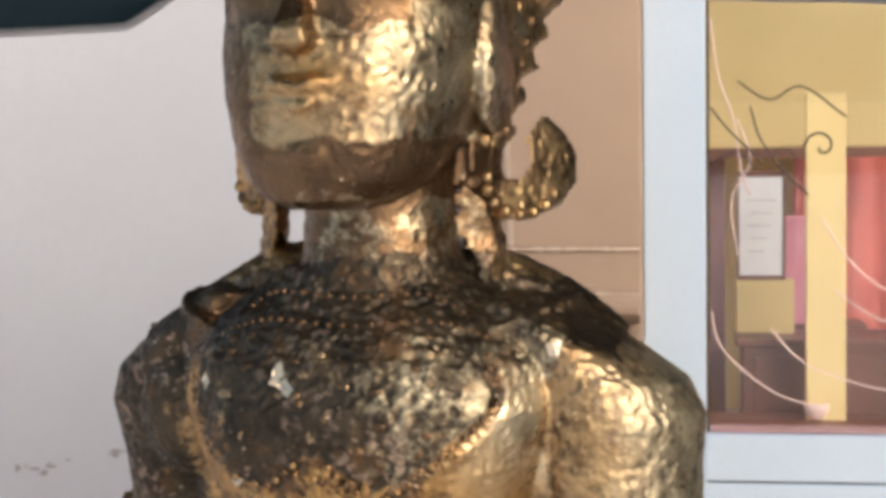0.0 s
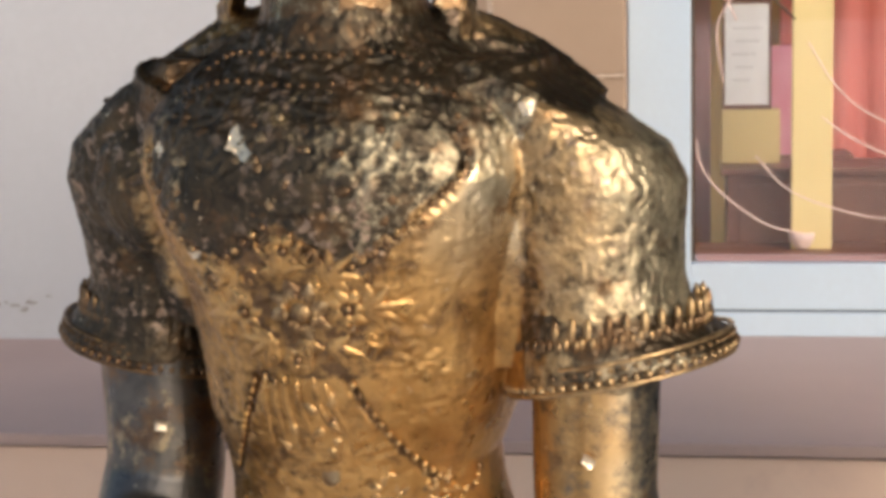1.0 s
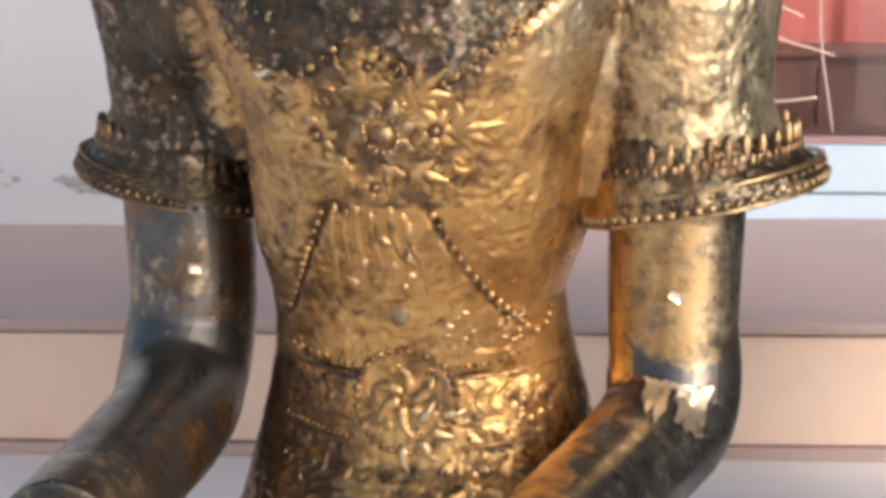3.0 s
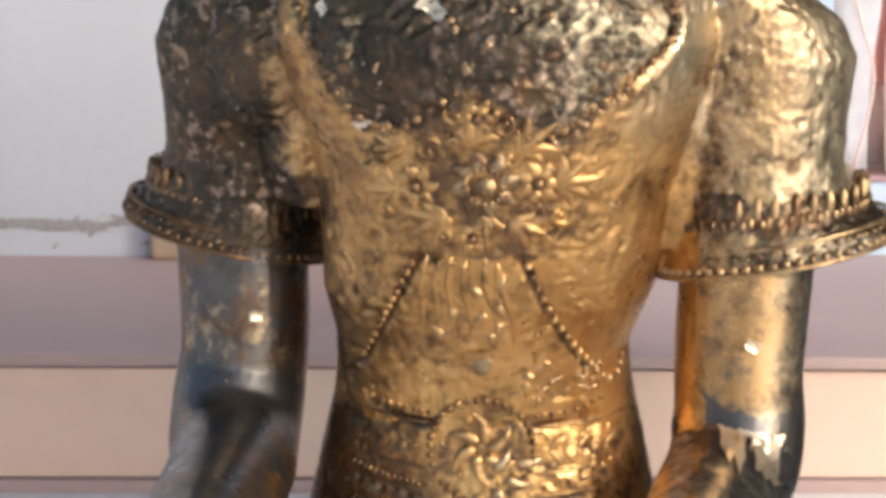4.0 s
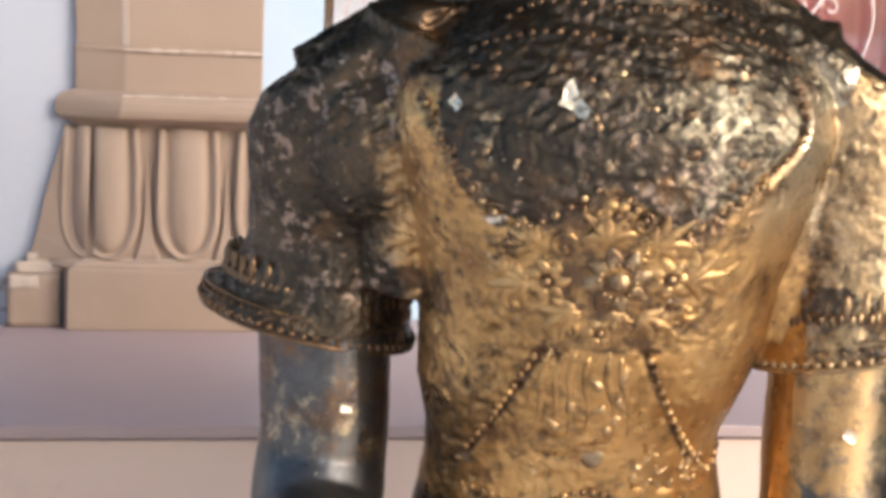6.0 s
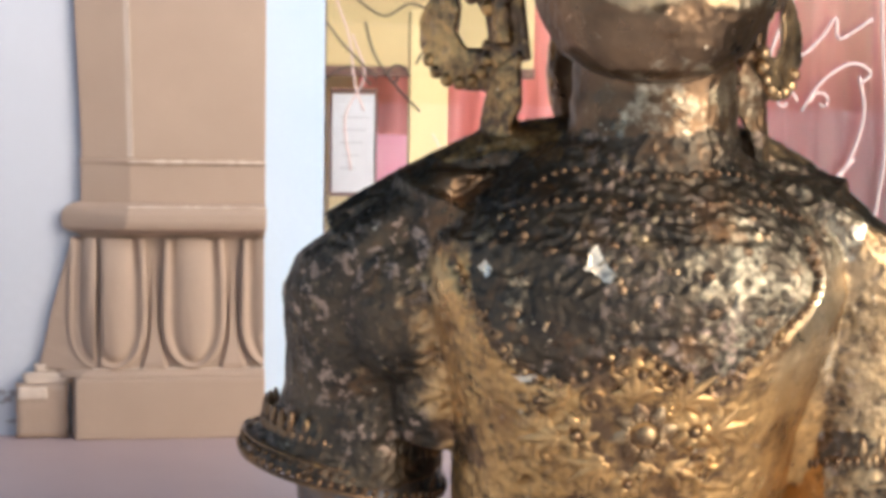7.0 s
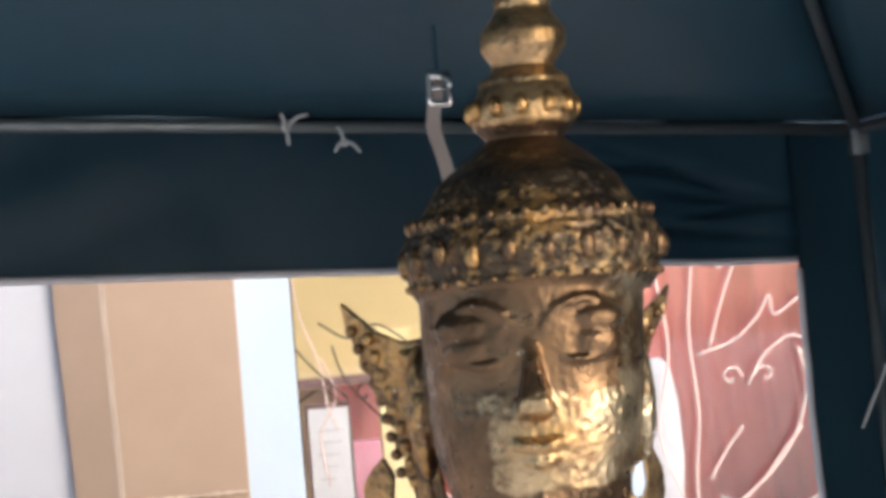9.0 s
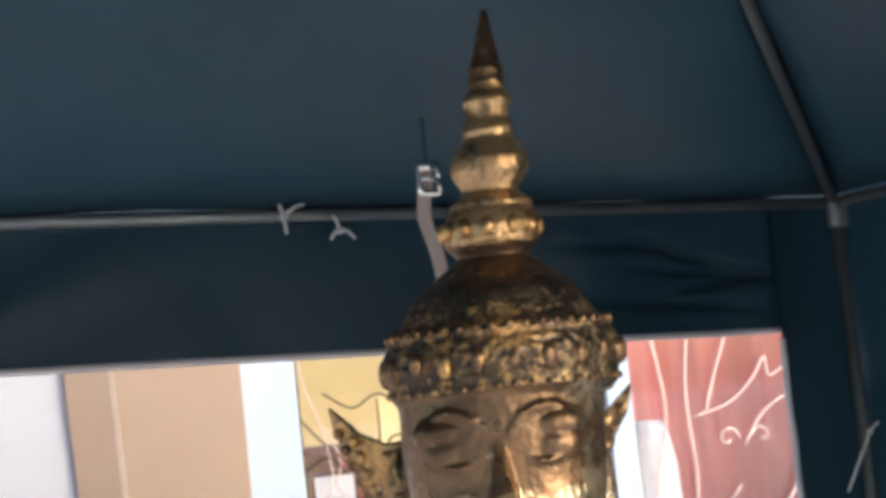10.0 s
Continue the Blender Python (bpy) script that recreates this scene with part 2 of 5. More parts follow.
# ---------- ground, platform, walls ----------
WALL_Y = 4.2
GROUND = -0.09
g = bmesh.new()
bmesh.ops.create_grid(g, x_segments=4, y_segments=4, size=400)
bmesh.ops.translate(g, verts=g.verts, vec=(0, 0, GROUND))
tagged(new("ground", mesh_of("ground", g, M_FLOOR)), "pale smooth paved ground in front of the building", "ground", kind="structure")

plat = tagged(empty("platform", (0, 2.7, 0)), "pink stone platform with a tan riser under the building", "platform", kind="structure")


def at_platform(bm):
    bmesh.ops.translate(bm, verts=bm.verts, vec=(0, -2.7, 0))
    return bm


part("tread", at_platform(box_bm(-9, 9, 2.78, 9.0, 0.215, 0.245, bevel=0.006)), M_PINK, plat, "pink polished tread with a rounded nosing")
part("riser", at_platform(box_bm(-9, 9, 2.805, 8.9, GROUND + 0.034, 0.205)), M_TAN, plat, "tan stone riser")
part("joint", at_platform(box_bm(-9, 9, 2.82, 8.9, 0.205, 0.215)), M_GROOVE, plat)
part("foot_course", at_platform(box_bm(-9, 9, 2.785, 8.9, GROUND, GROUND + 0.03, bevel=0.004)), M_PINK, plat)

tagged(new("wall_west", mesh_of("wall_west", box_bm(-9, -0.45, WALL_Y - 0.14, WALL_Y + 0.25, 0.245, 3.4), M_WALL)), "white limewashed wall, stained grey along its foot", "wall", kind="structure")
tagged(new("wall_mid", mesh_of("wall_mid", box_bm(-0.45, 0.069, WALL_Y, WALL_Y + 0.25, 0.245, 3.4), M_WALL)), "white limewashed wall behind the pilaster", "wall", kind="structure")
tagged(new("wall_east", mesh_of("wall_east", box_bm(3.2, 9, WALL_Y, WALL_Y + 0.25, 0.245, 3.4), M_WALL)), "plain white limewashed wall beyond the window", "wall", kind="structure")
tagged(new("wall_lintel", mesh_of("wall_lintel", box_bm(0.069, 3.2, WALL_Y, WALL_Y + 0.25, 3.0, 3.4), M_WALL)), "white limewashed wall over the window", "wall", kind="structure")

# flaked, dirty foot of the white wall
stain = bmesh.new()
NX, NZ = 260, 44
vv = {}
for i in range(NX):
    for j in range(NZ):
        x, zz = -0.66 - 1.3 * i / NX, 0.25 + 0.20 * j / NZ
        q = Vector((x * 9, 0, zz * 22))
        h = noise.noise(q) + 0.55 * noise.noise(q * 2.3) + 0.35 * noise.noise(q * 5.1)
        band = math.exp(-((zz - 0.365 + 0.03 * math.sin(5 * x)) / 0.028) ** 2) * (0.75 if x > -1.25 else 0.45) + 0.5 * math.exp(-((zz - 0.29) / 0.02) ** 2) * (x > -0.85)
        if h + 1.5 * band > 0.88:
            quad = []
            for di, dj in ((0, 0), (1, 0), (1, 1), (0, 1)):
                k = (i + di, j + dj)
                if k not in vv:
                    vv[k] = stain.verts.new((-0.66 - 1.3 * k[0] / NX, WALL_Y - 0.144 - 0.002 * noise.noise(Vector((k[0], k[1], 0)) * 0.3), 0.25 + 0.20 * k[1] / NZ))
                quad.append(vv[k])
            stain.faces.new(quad)
tagged(new("wall_stain", mesh_of("wall_stain", stain, M_STAIN)), "flaked grey dirt along the foot of the white wall", "stain", kind="stuff")

# ---------- pilaster ----------
pil = tagged(empty("pilaster", (-0.2, 4.1, 0.245)), "sandstone-coloured pilaster with a carved lotus base", "pilaster")


def foot(z, xl, xs, yf, xr=0.066):
    """Plan: front from xl to xr at yf, splayed back to xs at the wall."""
    return [(xr + 0.2, 0.1, z - 0.245), (xr + 0.2, yf - 4.1, z - 0.245), (xl + 0.2, yf - 4.1, z - 0.245), (xs + 0.2, -0.068, z - 0.245), (xs + 0.2, 0.1, z - 0.245)]


def stack(name, secs, mat=M_SAND, label=""):
    bm = bmesh.new()
    loft(bm, [foot(*s) for s in secs])
    bmesh.ops.bevel(bm, geom=[e for e in bm.edges], offset=0.003, segments=1, affect="EDGES")
    return part(name, bm, mat, pil, label)


stack("base_block", [(0.245, -0.487, -0.500, 3.96), (0.420, -0.487, -0.500, 3.96), (0.427, -0.482, -0.498, 3.965)])
stack("base_cushion", [(0.427, -0.475, -0.560, 3.965), (0.440, -0.465, -0.555, 3.97), (0.452, -0.445, -0.545, 3.985)])


def return_block(name, mat, x0, x1, y0, z0, z1, label=""):
    """A worn block of the return behind the pilaster's front, with uneven faces."""
    bm = box_bm(x0 + 0.2, x1 + 0.2, y0 - 4.1, -0.045, z0 - 0.245, z1 - 0.245)
    bmesh.ops.subdivide_edges(bm, edges=bm.edges[:], cuts=7, use_grid_fill=True)
    for v in bm.verts:
        v.co += 0.004 * Vector((noise.noise(v.co * 31), noise.noise(v.co * 29 + Vector((3, 0, 0))), noise.noise(v.co * 33 + Vector((0, 5, 0)))))
    return part(name, bm, mat, pil, label, True)


return_block("return_block", M_SAND, -0.660, -0.512, 4.005, 0.246, 0.405)
return_block("return_cap", M_EDGE, -0.640, -0.500, 4.015, 0.406, 0.437, "pale worn plaster cap")
return_block("return_cap", M_EDGE, -0.610, -0.495, 4.025, 0.438, 0.462, "pale worn plaster cap")
return_block("worn_patch", M_EDGE, -0.655, -0.570, 4.001, 0.36, 0.398, "chipped pale plaster")
stack("lotus_band", [(0.447, -0.437, -0.600, 3.99), (0.52, -0.428, -0.580, 4.0), (0.62, -0.422, -0.560, 4.01), (0.838, -0.395, -0.50, 4.012)])
stack("moulding", [(0.838, -0.398, -0.470, 4.006), (0.850, -0.372, -0.485, 3.995), (0.860, -0.352, -0.515, 3.962), (0.868, -0.345, -0.528, 3.946), (0.888, -0.342, -0.532, 3.940), (0.912, -0.340, -0.530, 3.942), (0.930, -0.338, -0.518, 3.955), (0.938, -0.336, -0.50, 3.972), (0.944, -0.335, -0.485, 3.988)])
stack("necking", [(0.941, -0.331, -0.474, 3.994), (1.054, -0.331, -0.474, 3.994), (1.063, -0.336, -0.480, 3.988), (1.073, -0.331, -0.474, 3.994)])
stack("shaft", [(1.072, -0.326, -0.472, 4.0), (1.12, -0.327, -0.473, 4.0), (1.63, -0.342, -0.497, 4.0), (3.1, -0.36, -0.53, 4.0)])


def edge_strip(name, secs):
    bm = bmesh.new()
    loft(bm, [[(xl + 0.2 - 0.012, yf - 4.1 + 0.002, z - 0.245), (xl + 0.2 + 0.004, yf - 4.1 - 0.004, z - 0.245), (xl + 0.2 + 0.007, yf - 4.1 + 0.01, z - 0.245)] for z, xl, yf in secs])
    part(name, bm, M_EDGE, pil, "pale worn edge")


edge_strip("worn_edge", [(1.076, -0.326, 4.0), (1.12, -0.327, 4.0), (1.63, -0.342, 4.0), (3.05, -0.359, 4.0)])


def edge_line(z, xl, xr, yf, wob):
    """A pale, uneven worn line along a horizontal edge."""
    bm = bmesh.new()
    loft(bm, [[(x + 0.2, yf - 4.1, z - 0.245 - h), (x + 0.2, yf - 4.1 - 0.004, z - 0.245), (x + 0.2, yf - 4.1, z - 0.245 + h)] for x, h in [(xl + (xr - xl) * k / 24, 0.002 + wob * abs(noise.noise(Vector((k * 0.7, z * 9, 0))))) for k in range(25)]])
    part("worn_edge", bm, M_EDGE, pil, "pale worn edge")


edge_line(1.063, -0.336, 0.064, 3.987, 0.012)
edge_line(0.931, -0.337, 0.064, 3.954, 0.008)
edge_line(0.452, -0.44, 0.064, 3.982, 0.010)


def petal_mesh(lo=-1.0, hi=1.0):
    """One hanging lotus petal: a raised rim, a groove and a bulged tongue, kept between lo and hi."""
    bm = bmesh.new()
    prof = []
    for i in range(21):
        a = math.pi * i / 20
        prof.append((-math.cos(a) * 0.096, -0.23 - 0.158 * math.sin(a) ** 0.8))
    outer = [(-0.088, 0.0), (-0.094, -0.12)] + prof + [(0.094, -0.12), (0.088, 0.0)]
    def ring(k, y):
        return [(x * k, y, (z + 0.16) * (0.75 + 0.25 * k) - 0.16 if z < -0.01 else 0.0) for x, z in outer]
    loft(bm, [ring(1.0, 0.0), ring(1.0, -0.012), ring(0.94, -0.021), ring(0.82, -0.021), ring(0.74, -0.008), ring(0.62, -0.006), ring(0.52, -0.014), ring(0.28, -0.024)])
    for at, nor in ((lo, (-1, 0, 0)), (hi, (1, 0, 0))):
        if abs(at) < 0.5:
            cut = bmesh.ops.bisect_plane(bm, geom=bm.verts[:] + bm.edges[:] + bm.faces[:], plane_co=(at, 0, 0), plane_no=nor, clear_outer=True)
            rim = [e for e in cut["geom_cut"] if isinstance(e, bmesh.types.BMEdge)]
            bmesh.ops.edgeloop_fill(bm, edges=rim)
    return mesh_of("petal", bm, M_SAND, True)


for x, y, yaw, lo, hi in ((-0.144, 4.009, 0, -1, 1), (-0.375, 4.009, 0, -0.040, 1), (0.087, 4.009, 0, -1, -0.024), (-0.418, 4.016, -20, -1, -0.004)):
    ob = new("petal", petal_mesh(lo, hi))
    ob.parent = pil
    ob.matrix_local = pose(x + 0.2, y - 4.1, 0.837 - 0.245, -2.2, 0, yaw)
DART = bmesh.new()
loft(DART, [[(-w, 0.0, z), (w, 0.0, z), (w * 0.6, -d, z), (-w * 0.6, -d, z)] for z, w, d in ((0.0, 0.048, 0.020), (0.015, 0.046, 0.022), (0.05, 0.030, 0.018), (0.09, 0.019, 0.014), (0.15, 0.013, 0.010), (0.25, 0.010, 0.006), (0.375, 0.010, 0.004))])
DART = mesh_of("dart", DART, M_SAND)
for x in (-0.2595, -0.0285):
    ob = new("dart", DART)
    ob.parent = pil
    ob.matrix_local = pose(x + 0.2, 3.998 - 4.1, 0.452 - 0.245, -3, 0, 0)

# ---------- window ----------
win = tagged(empty("window_1", (1.6, WALL_Y, 0.245)), "wide window in a pale blue painted frame with a curled iron grille", "window", kind="structure")


def wpart(name, mat, *b, bevel=0.004, label=""):
    bm = box_bm(*b, bevel=bevel)
    bmesh.ops.translate(bm, verts=bm.verts, vec=(-1.6, -WALL_Y, -0.245))
    return part(name, bm, mat, win, label)


wpart("jamb", M_BLUE, 0.069, 0.26, 4.18, 4.40, 0.245, 3.0)
wpart("sill", M_BLUE, 0.261, 3.2, 4.19, 4.42, 0.328, 0.472)
wpart("sill_foot", M_BLUE, 0.261, 3.2, 4.186, 4.42, 0.245, 0.320)
wpart("sill_joint", M_GROOVE, 0.262, 3.2, 4.20, 4.42, 0.318, 0.330, bevel=0.0)
wpart("mullion", M_BLUE, 1.34, 1.43, 4.195, 4.40, 0.472, 3.0)
wpart("glazing_strip", M_IRON, 0.261, 0.272, 4.24, 4.30, 0.473, 2.99, bevel=0.0)
wpart("glazing_strip", M_MAUVE, 0.275, 1.338, 4.24, 4.30, 0.473, 0.492, bevel=0.002)
wpart("glazing_strip", M_MAUVE, 1.432, 3.19, 4.24, 4.30, 0.473, 0.492, bevel=0.002)
for a, b in ((0.273, 1.339), (1.431, 3.19)):
    p = wpart("pane", M_GLASS, a, b, 4.33, 4.336, 0.474, 2.99, bevel=0.0)
    p.visible_shadow = False


def bar(mat, r, pts):
    bm = bmesh.new()
    tube(bm, smooth_path([(x - 1.6, 4.30 - WALL_Y, z - 0.245) for x, z in pts], 5), r, n=7)
    part("grille_bar", bm, mat, win, smooth=True)


def scroll(mat, cx, cz, r, turn, r0=0.0045):
    bar(mat, r0, [(cx + turn * r * (1 - 0.11 * k) * math.cos(0.75 * k), cz + r * (1 - 0.11 * k) * math.sin(0.75 * k)) for k in range(9)])


# pale wavy bars of the pane beyond the mullion
for pts in ([(1.72, 2.1), (1.70, 1.75), (1.66, 1.45), (1.67, 1.15), (1.64, 0.9), (1.66, 0.5)],
            [(1.95, 1.9), (1.86, 1.70), (1.78, 1.52), (1.73, 1.38)],
            [(1.68, 1.36), (1.82, 1.40), (1.92, 1.48), (1.97, 1.55), (1.985, 1.48), (2.10, 1.55)],
            [(1.86, 1.24), (1.93, 1.34), (2.03, 1.40), (2.10, 1.37), (2.06, 1.33)],
            [(2.06, 1.36), (2.08, 1.22), (2.02, 1.05), (1.92, 0.93), (1.78, 0.83), (1.70, 0.78)],
            [(1.69, 0.92), (1.76, 1.02), (1.83, 1.10)],
            [(1.75, 0.80), (1.88, 0.90), (1.97, 1.00), (2.05, 1.08)],
            [(1.72, 0.86), (1.84, 0.82), (2.0, 0.80), (2.14, 0.86)],
            [(2.12, 2.1), (2.13, 1.6), (2.16, 1.1), (2.10, 0.7), (2.14, 0.5)],
            [(1.55, 0.5), (1.60, 0.8), (1.52, 1.1), (1.58, 1.4), (1.53, 1.8)],
            [(2.4, 0.5), (2.36, 1.0), (2.46, 1.5), (2.4, 2.0)]):
    bar(M_GRILLE, 0.0055, pts)
scroll(M_GRILLE, 1.80, 1.27, 0.045, 1)
scroll(M_GRILLE, 1.93, 1.27, 0.04, -1)
scroll(M_GRILLE, 1.80, 1.68, 0.05, 1)
# thinner bars of the pane beside the pilaster
for pts in ([(0.275, 1.78), (0.30, 1.60), (0.35, 1.45), (0.37, 1.30), (0.40, 1.22)],
            [(0.275, 0.85), (0.30, 0.75), (0.38, 0.66), (0.50, 0.58), (0.62, 0.55)],
            [(0.46, 0.80), (0.55, 0.70), (0.68, 0.64), (0.85, 0.60), (1.0, 0.61)],
            [(0.62, 1.15), (0.70, 1.02), (0.80, 0.93), (0.95, 0.86)],
            [(0.66, 0.92), (0.74, 0.86), (0.86, 0.80), (1.05, 0.74)],
            [(0.36, 1.03), (0.34, 1.2), (0.40, 1.33), (0.36, 1.46)],
            [(1.05, 0.5), (1.0, 0.9), (1.08, 1.3), (1.02, 1.8)]):
    bar(M_GRILLE, 0.003, pts)
for pts in ([(0.275, 1.50), (0.33, 1.43), (0.39, 1.37), (0.44, 1.32)], [(0.40, 1.50), (0.43, 1.40), (0.50, 1.30), (0.58, 1.22)], [(0.36, 1.58), (0.46, 1.52), (0.56, 1.56), (0.70, 1.46)], [(0.275, 1.32), (0.36, 1.36), (0.42, 1.30)]):
    bar(M_IRON, 0.0035, pts)
scroll(M_IRON, 0.50, 1.33, 0.045, 1, 0.004)
scroll(M_IRON, 0.62, 1.37, 0.055, -1, 0.004)

# ---------- room behind the window, open to daylight above ----------
tagged(new("wall_room_back", mesh_of("wall_room_back", box_bm(-0.6, 4.2, 6.5, 6.6, 0.245, 2.0), M_YELLOW)), "yellow plastered inner wall", "wall", kind="structure")
tagged(new("wall_room_left", mesh_of("wall_room_left", box_bm(-0.7, -0.6, 4.45, 6.6, 0.245, 2.0), M_YELLOW)), "yellow plastered inner side wall", "wall", kind="structure")
tagged(new("wall_room_right", mesh_of("wall_room_right", box_bm(4.2, 4.3, 4.45, 6.6, 0.245, 2.0), M_WALL)), "white inner side wall", "wall", kind="structure")
tagged(new("beam", mesh_of("beam", box_bm(0.0, 1.25, 5.6, 5.72, 1.385, 2.0, bevel=0.005), M_YELLOW)), "yellow plastered panel on a brown rail", "panel")
tagged(new("rail", mesh_of("rail", box_bm(0.0, 1.25, 5.585, 5.735, 1.345, 1.384, bevel=0.004), M_BROWN)), "dark brown wooden rail under the yellow panel", "rail")
tagged(new("post", mesh_of("post", box_bm(0.24, 0.335, 5.86, 5.98, 0.245, 2.0, bevel=0.008), M_MAUVE)), "mauve-brown wooden post inside the room", "post")

curtain = bmesh.new()
cv = []
for i in range(121):
    x = 0.62 + 3.4 * i / 120
    y = 6.15 + 0.035 * math.sin(x * 21) + 0.02 * math.sin(x * 47 + 1)
    cv.append((x, y))
loft(curtain, [[(x, y, 0.246) for x, y in cv] + [(x, y + 0.02, 0.246) for x, y in cv[::-1]], [(x, y, 1.98) for x, y in cv] + [(x, y + 0.02, 1.98) for x, y in cv[::-1]]])
tagged(new("curtain", mesh_of("curtain", curtain, M_RED, True)), "long red cloth curtain hanging inside the room", "curtain")

cab = tagged(empty("cabinet", (1.0, 4.75, 0.245)), "low dark brown wooden cabinet behind the window", "cabinet")
bm = box_bm(-0.62, 2.0, 0.0, 0.4, 0.0, 0.45, bevel=0.006)
part("body", bm, M_BROWN, cab)
bm = box_bm(-0.64, 2.02, -0.02, 0.42, 0.451, 0.475, bevel=0.006)
part("top", bm, M_BROWN, cab)
for k in range(4):
    part("door", box_bm(-0.58 + 0.65 * k, 0.02 + 0.65 * k, -0.014, -0.001, 0.05, 0.42, bevel=0.004), M_BROWN, cab)

pic = tagged(empty("picture_frame", (0.452, 4.98, 0.72)), "framed pale print in a dark wooden frame on the cabinet", "picture")
part("print", box_bm(-0.076, 0.076, -0.006, 0.004, 0.205, 0.555), M_PAPER, pic, "faded grey and white print")
for k in range(5):
    part("motif", box_bm(-0.050 + 0.012 * (k % 2), 0.010 + 0.011 * k, -0.010, -0.0065, 0.29 + 0.045 * k, 0.293 + 0.045 * k), M_GREY, pic)
for b in ((-0.084, 0.084, 0.556, 0.575), (-0.084, 0.084, 0.190, 0.204), (-0.084, -0.0765, 0.2045, 0.5555), (0.0765, 0.084, 0.2045, 0.5555)):
    part("frame_bar", box_bm(b[0], b[1], -0.012, 0.012, b[2], b[3], bevel=0.003), M_BROWN, pic)
part("stand", box_bm(-0.09, 0.115, -0.02, 0.09, 0.0, 0.189, bevel=0.006), M_YELLOW, pic, "yellow wooden stand")

pan = tagged(new("yellow_screen", mesh_of("yellow_screen", box_bm(0.585, 0.715, 4.55, 4.60, 0.245, 1.55, bevel=0.006), M_YELLOW)), "narrow yellow wooden screen beside the window", "screen")
rose = bmesh.new()
loft(rose, [oval(0.64, 5.45, z, 0.125 + 0.01 * math.sin(9 * z), 0.10, 24, 3.0) for z in (0.721, 0.80, 0.90, 1.0, 1.08, 1.12)])
tagged(new("wrapped_box", mesh_of("wrapped_box", rose, M_ROSE)), "pink patterned cloth-wrapped box on a stand", "box")
tagged(new("low_table", mesh_of("low_table", box_bm(0.45, 0.85, 5.3, 5.6, 0.245, 0.72, bevel=0.01), M_BROWN)), "small brown wooden table", "table")

bowl = bmesh.new()
loft(bowl, [oval(0.62, 4.56, 0.472 + z, r, r, 20) for z, r in ((0.0, 0.02), (0.01, 0.028), (0.03, 0.04), (0.052, 0.043), (0.056, 0.038), (0.05, 0.034), (0.03, 0.02))])
tagged(new("bowl", mesh_of("bowl", bowl, M_GRILLE, True)), "small pale pink bowl on the inner window ledge", "bowl")
tagged(new("ledge", mesh_of("ledge", box_bm(0.262, 3.18, 4.43, 4.73, 0.245, 0.471, bevel=0.004), M_BROWN)), "brown wooden ledge inside the window", "ledge")
for x, w, h, mt, lb in ((1.78, 0.13, 0.13, M_GREY, "small grey carton on the inner ledge"), (2.02, 0.18, 0.24, M_PAPER, "white paper carton on the inner ledge")):
    tagged(new("carton", mesh_of("carton", box_bm(x, x + w, 4.48, 4.62, 0.4715, 0.4715 + h, bevel=0.004), mt)), lb, "carton")

bund = bmesh.new()
loft(bund, [oval(1.585 + 0.012 * math.sin(7 * z), 4.56, z, r, 0.07, 28, 2.6) for z, r in ((0.4715, 0.085), (0.6, 0.09), (0.8, 0.086), (1.0, 0.092), (1.2, 0.084), (1.32, 0.07), (1.36, 0.045))])
tagged(new("wrapped_bundle", mesh_of("wrapped_bundle", bund, M_GREY, True)), "tall greyish-white wrapped bundle on the inner window ledge", "bundle")

# ---------- tent ----------
U = Vector((0.9702, 0.2425, 0)).normalized()     # along the back
FWD = Vector((U.y, -U.x, 0))                     # towards the open front
C = Vector((1.337, 2.076, 0))                    # back corner beside the window
SIDE = 3.0
CORN = [C, C - SIDE * U, C - SIDE * U + SIDE * FWD, C + SIDE * FWD]
EAVE, PEAK = 1.865, 2.62
MID = (CORN[0] + CORN[2]) / 2


def eave(s):
    """Height of the back pipe, s metres from the corner."""
    return EAVE + 0.027 * s


tent = tagged(empty("canopy_tent", C - 0.5 * SIDE * U + 0.5 * SIDE * FWD), "navy blue tarpaulin canopy tent on a grey steel pipe frame", "tent")
T0 = tent.location.copy()


def tp(name, bm, mat, label="", smooth=True):
    bmesh.ops.translate(bm, verts=bm.verts, vec=-T0)
    return part(name, bm, mat, tent, label, smooth)


HT = [EAVE, eave(SIDE), eave(SIDE), EAVE]
for k in range(4):
    bm = bmesh.new()
    tube(bm, [CORN[k] + Vector((0, 0, GROUND)), CORN[k] + Vector((0, 0, HT[k] - 0.03))], 0.014, 12)
    tp("leg", bm, M_PIPE)
    bm = bmesh.new()
    tube(bm, [CORN[k] + Vector((0, 0, HT[k])), CORN[(k + 1) % 4] + Vector((0, 0, HT[(k + 1) % 4]))], 0.0135, 12)
    tp("eave_pipe", bm, M_PIPE)
    bm = bmesh.new()
    tube(bm, [CORN[k] + Vector((0, 0, HT[k])), MID + Vector((0, 0, PEAK))], 0.013, 12)
    tp("hip_pipe", bm, M_PIPE)
    bm = bmesh.new()
    c = CORN[k] + Vector((0, 0, HT[k] - 0.01))
    add_box(bm, c.x - 0.022, c.x + 0.022, c.y - 0.022, c.y + 0.022, c.z - 0.05, c.z + 0.025, bevel=0.006)
    tp("corner_joint", bm, M_PIPE)

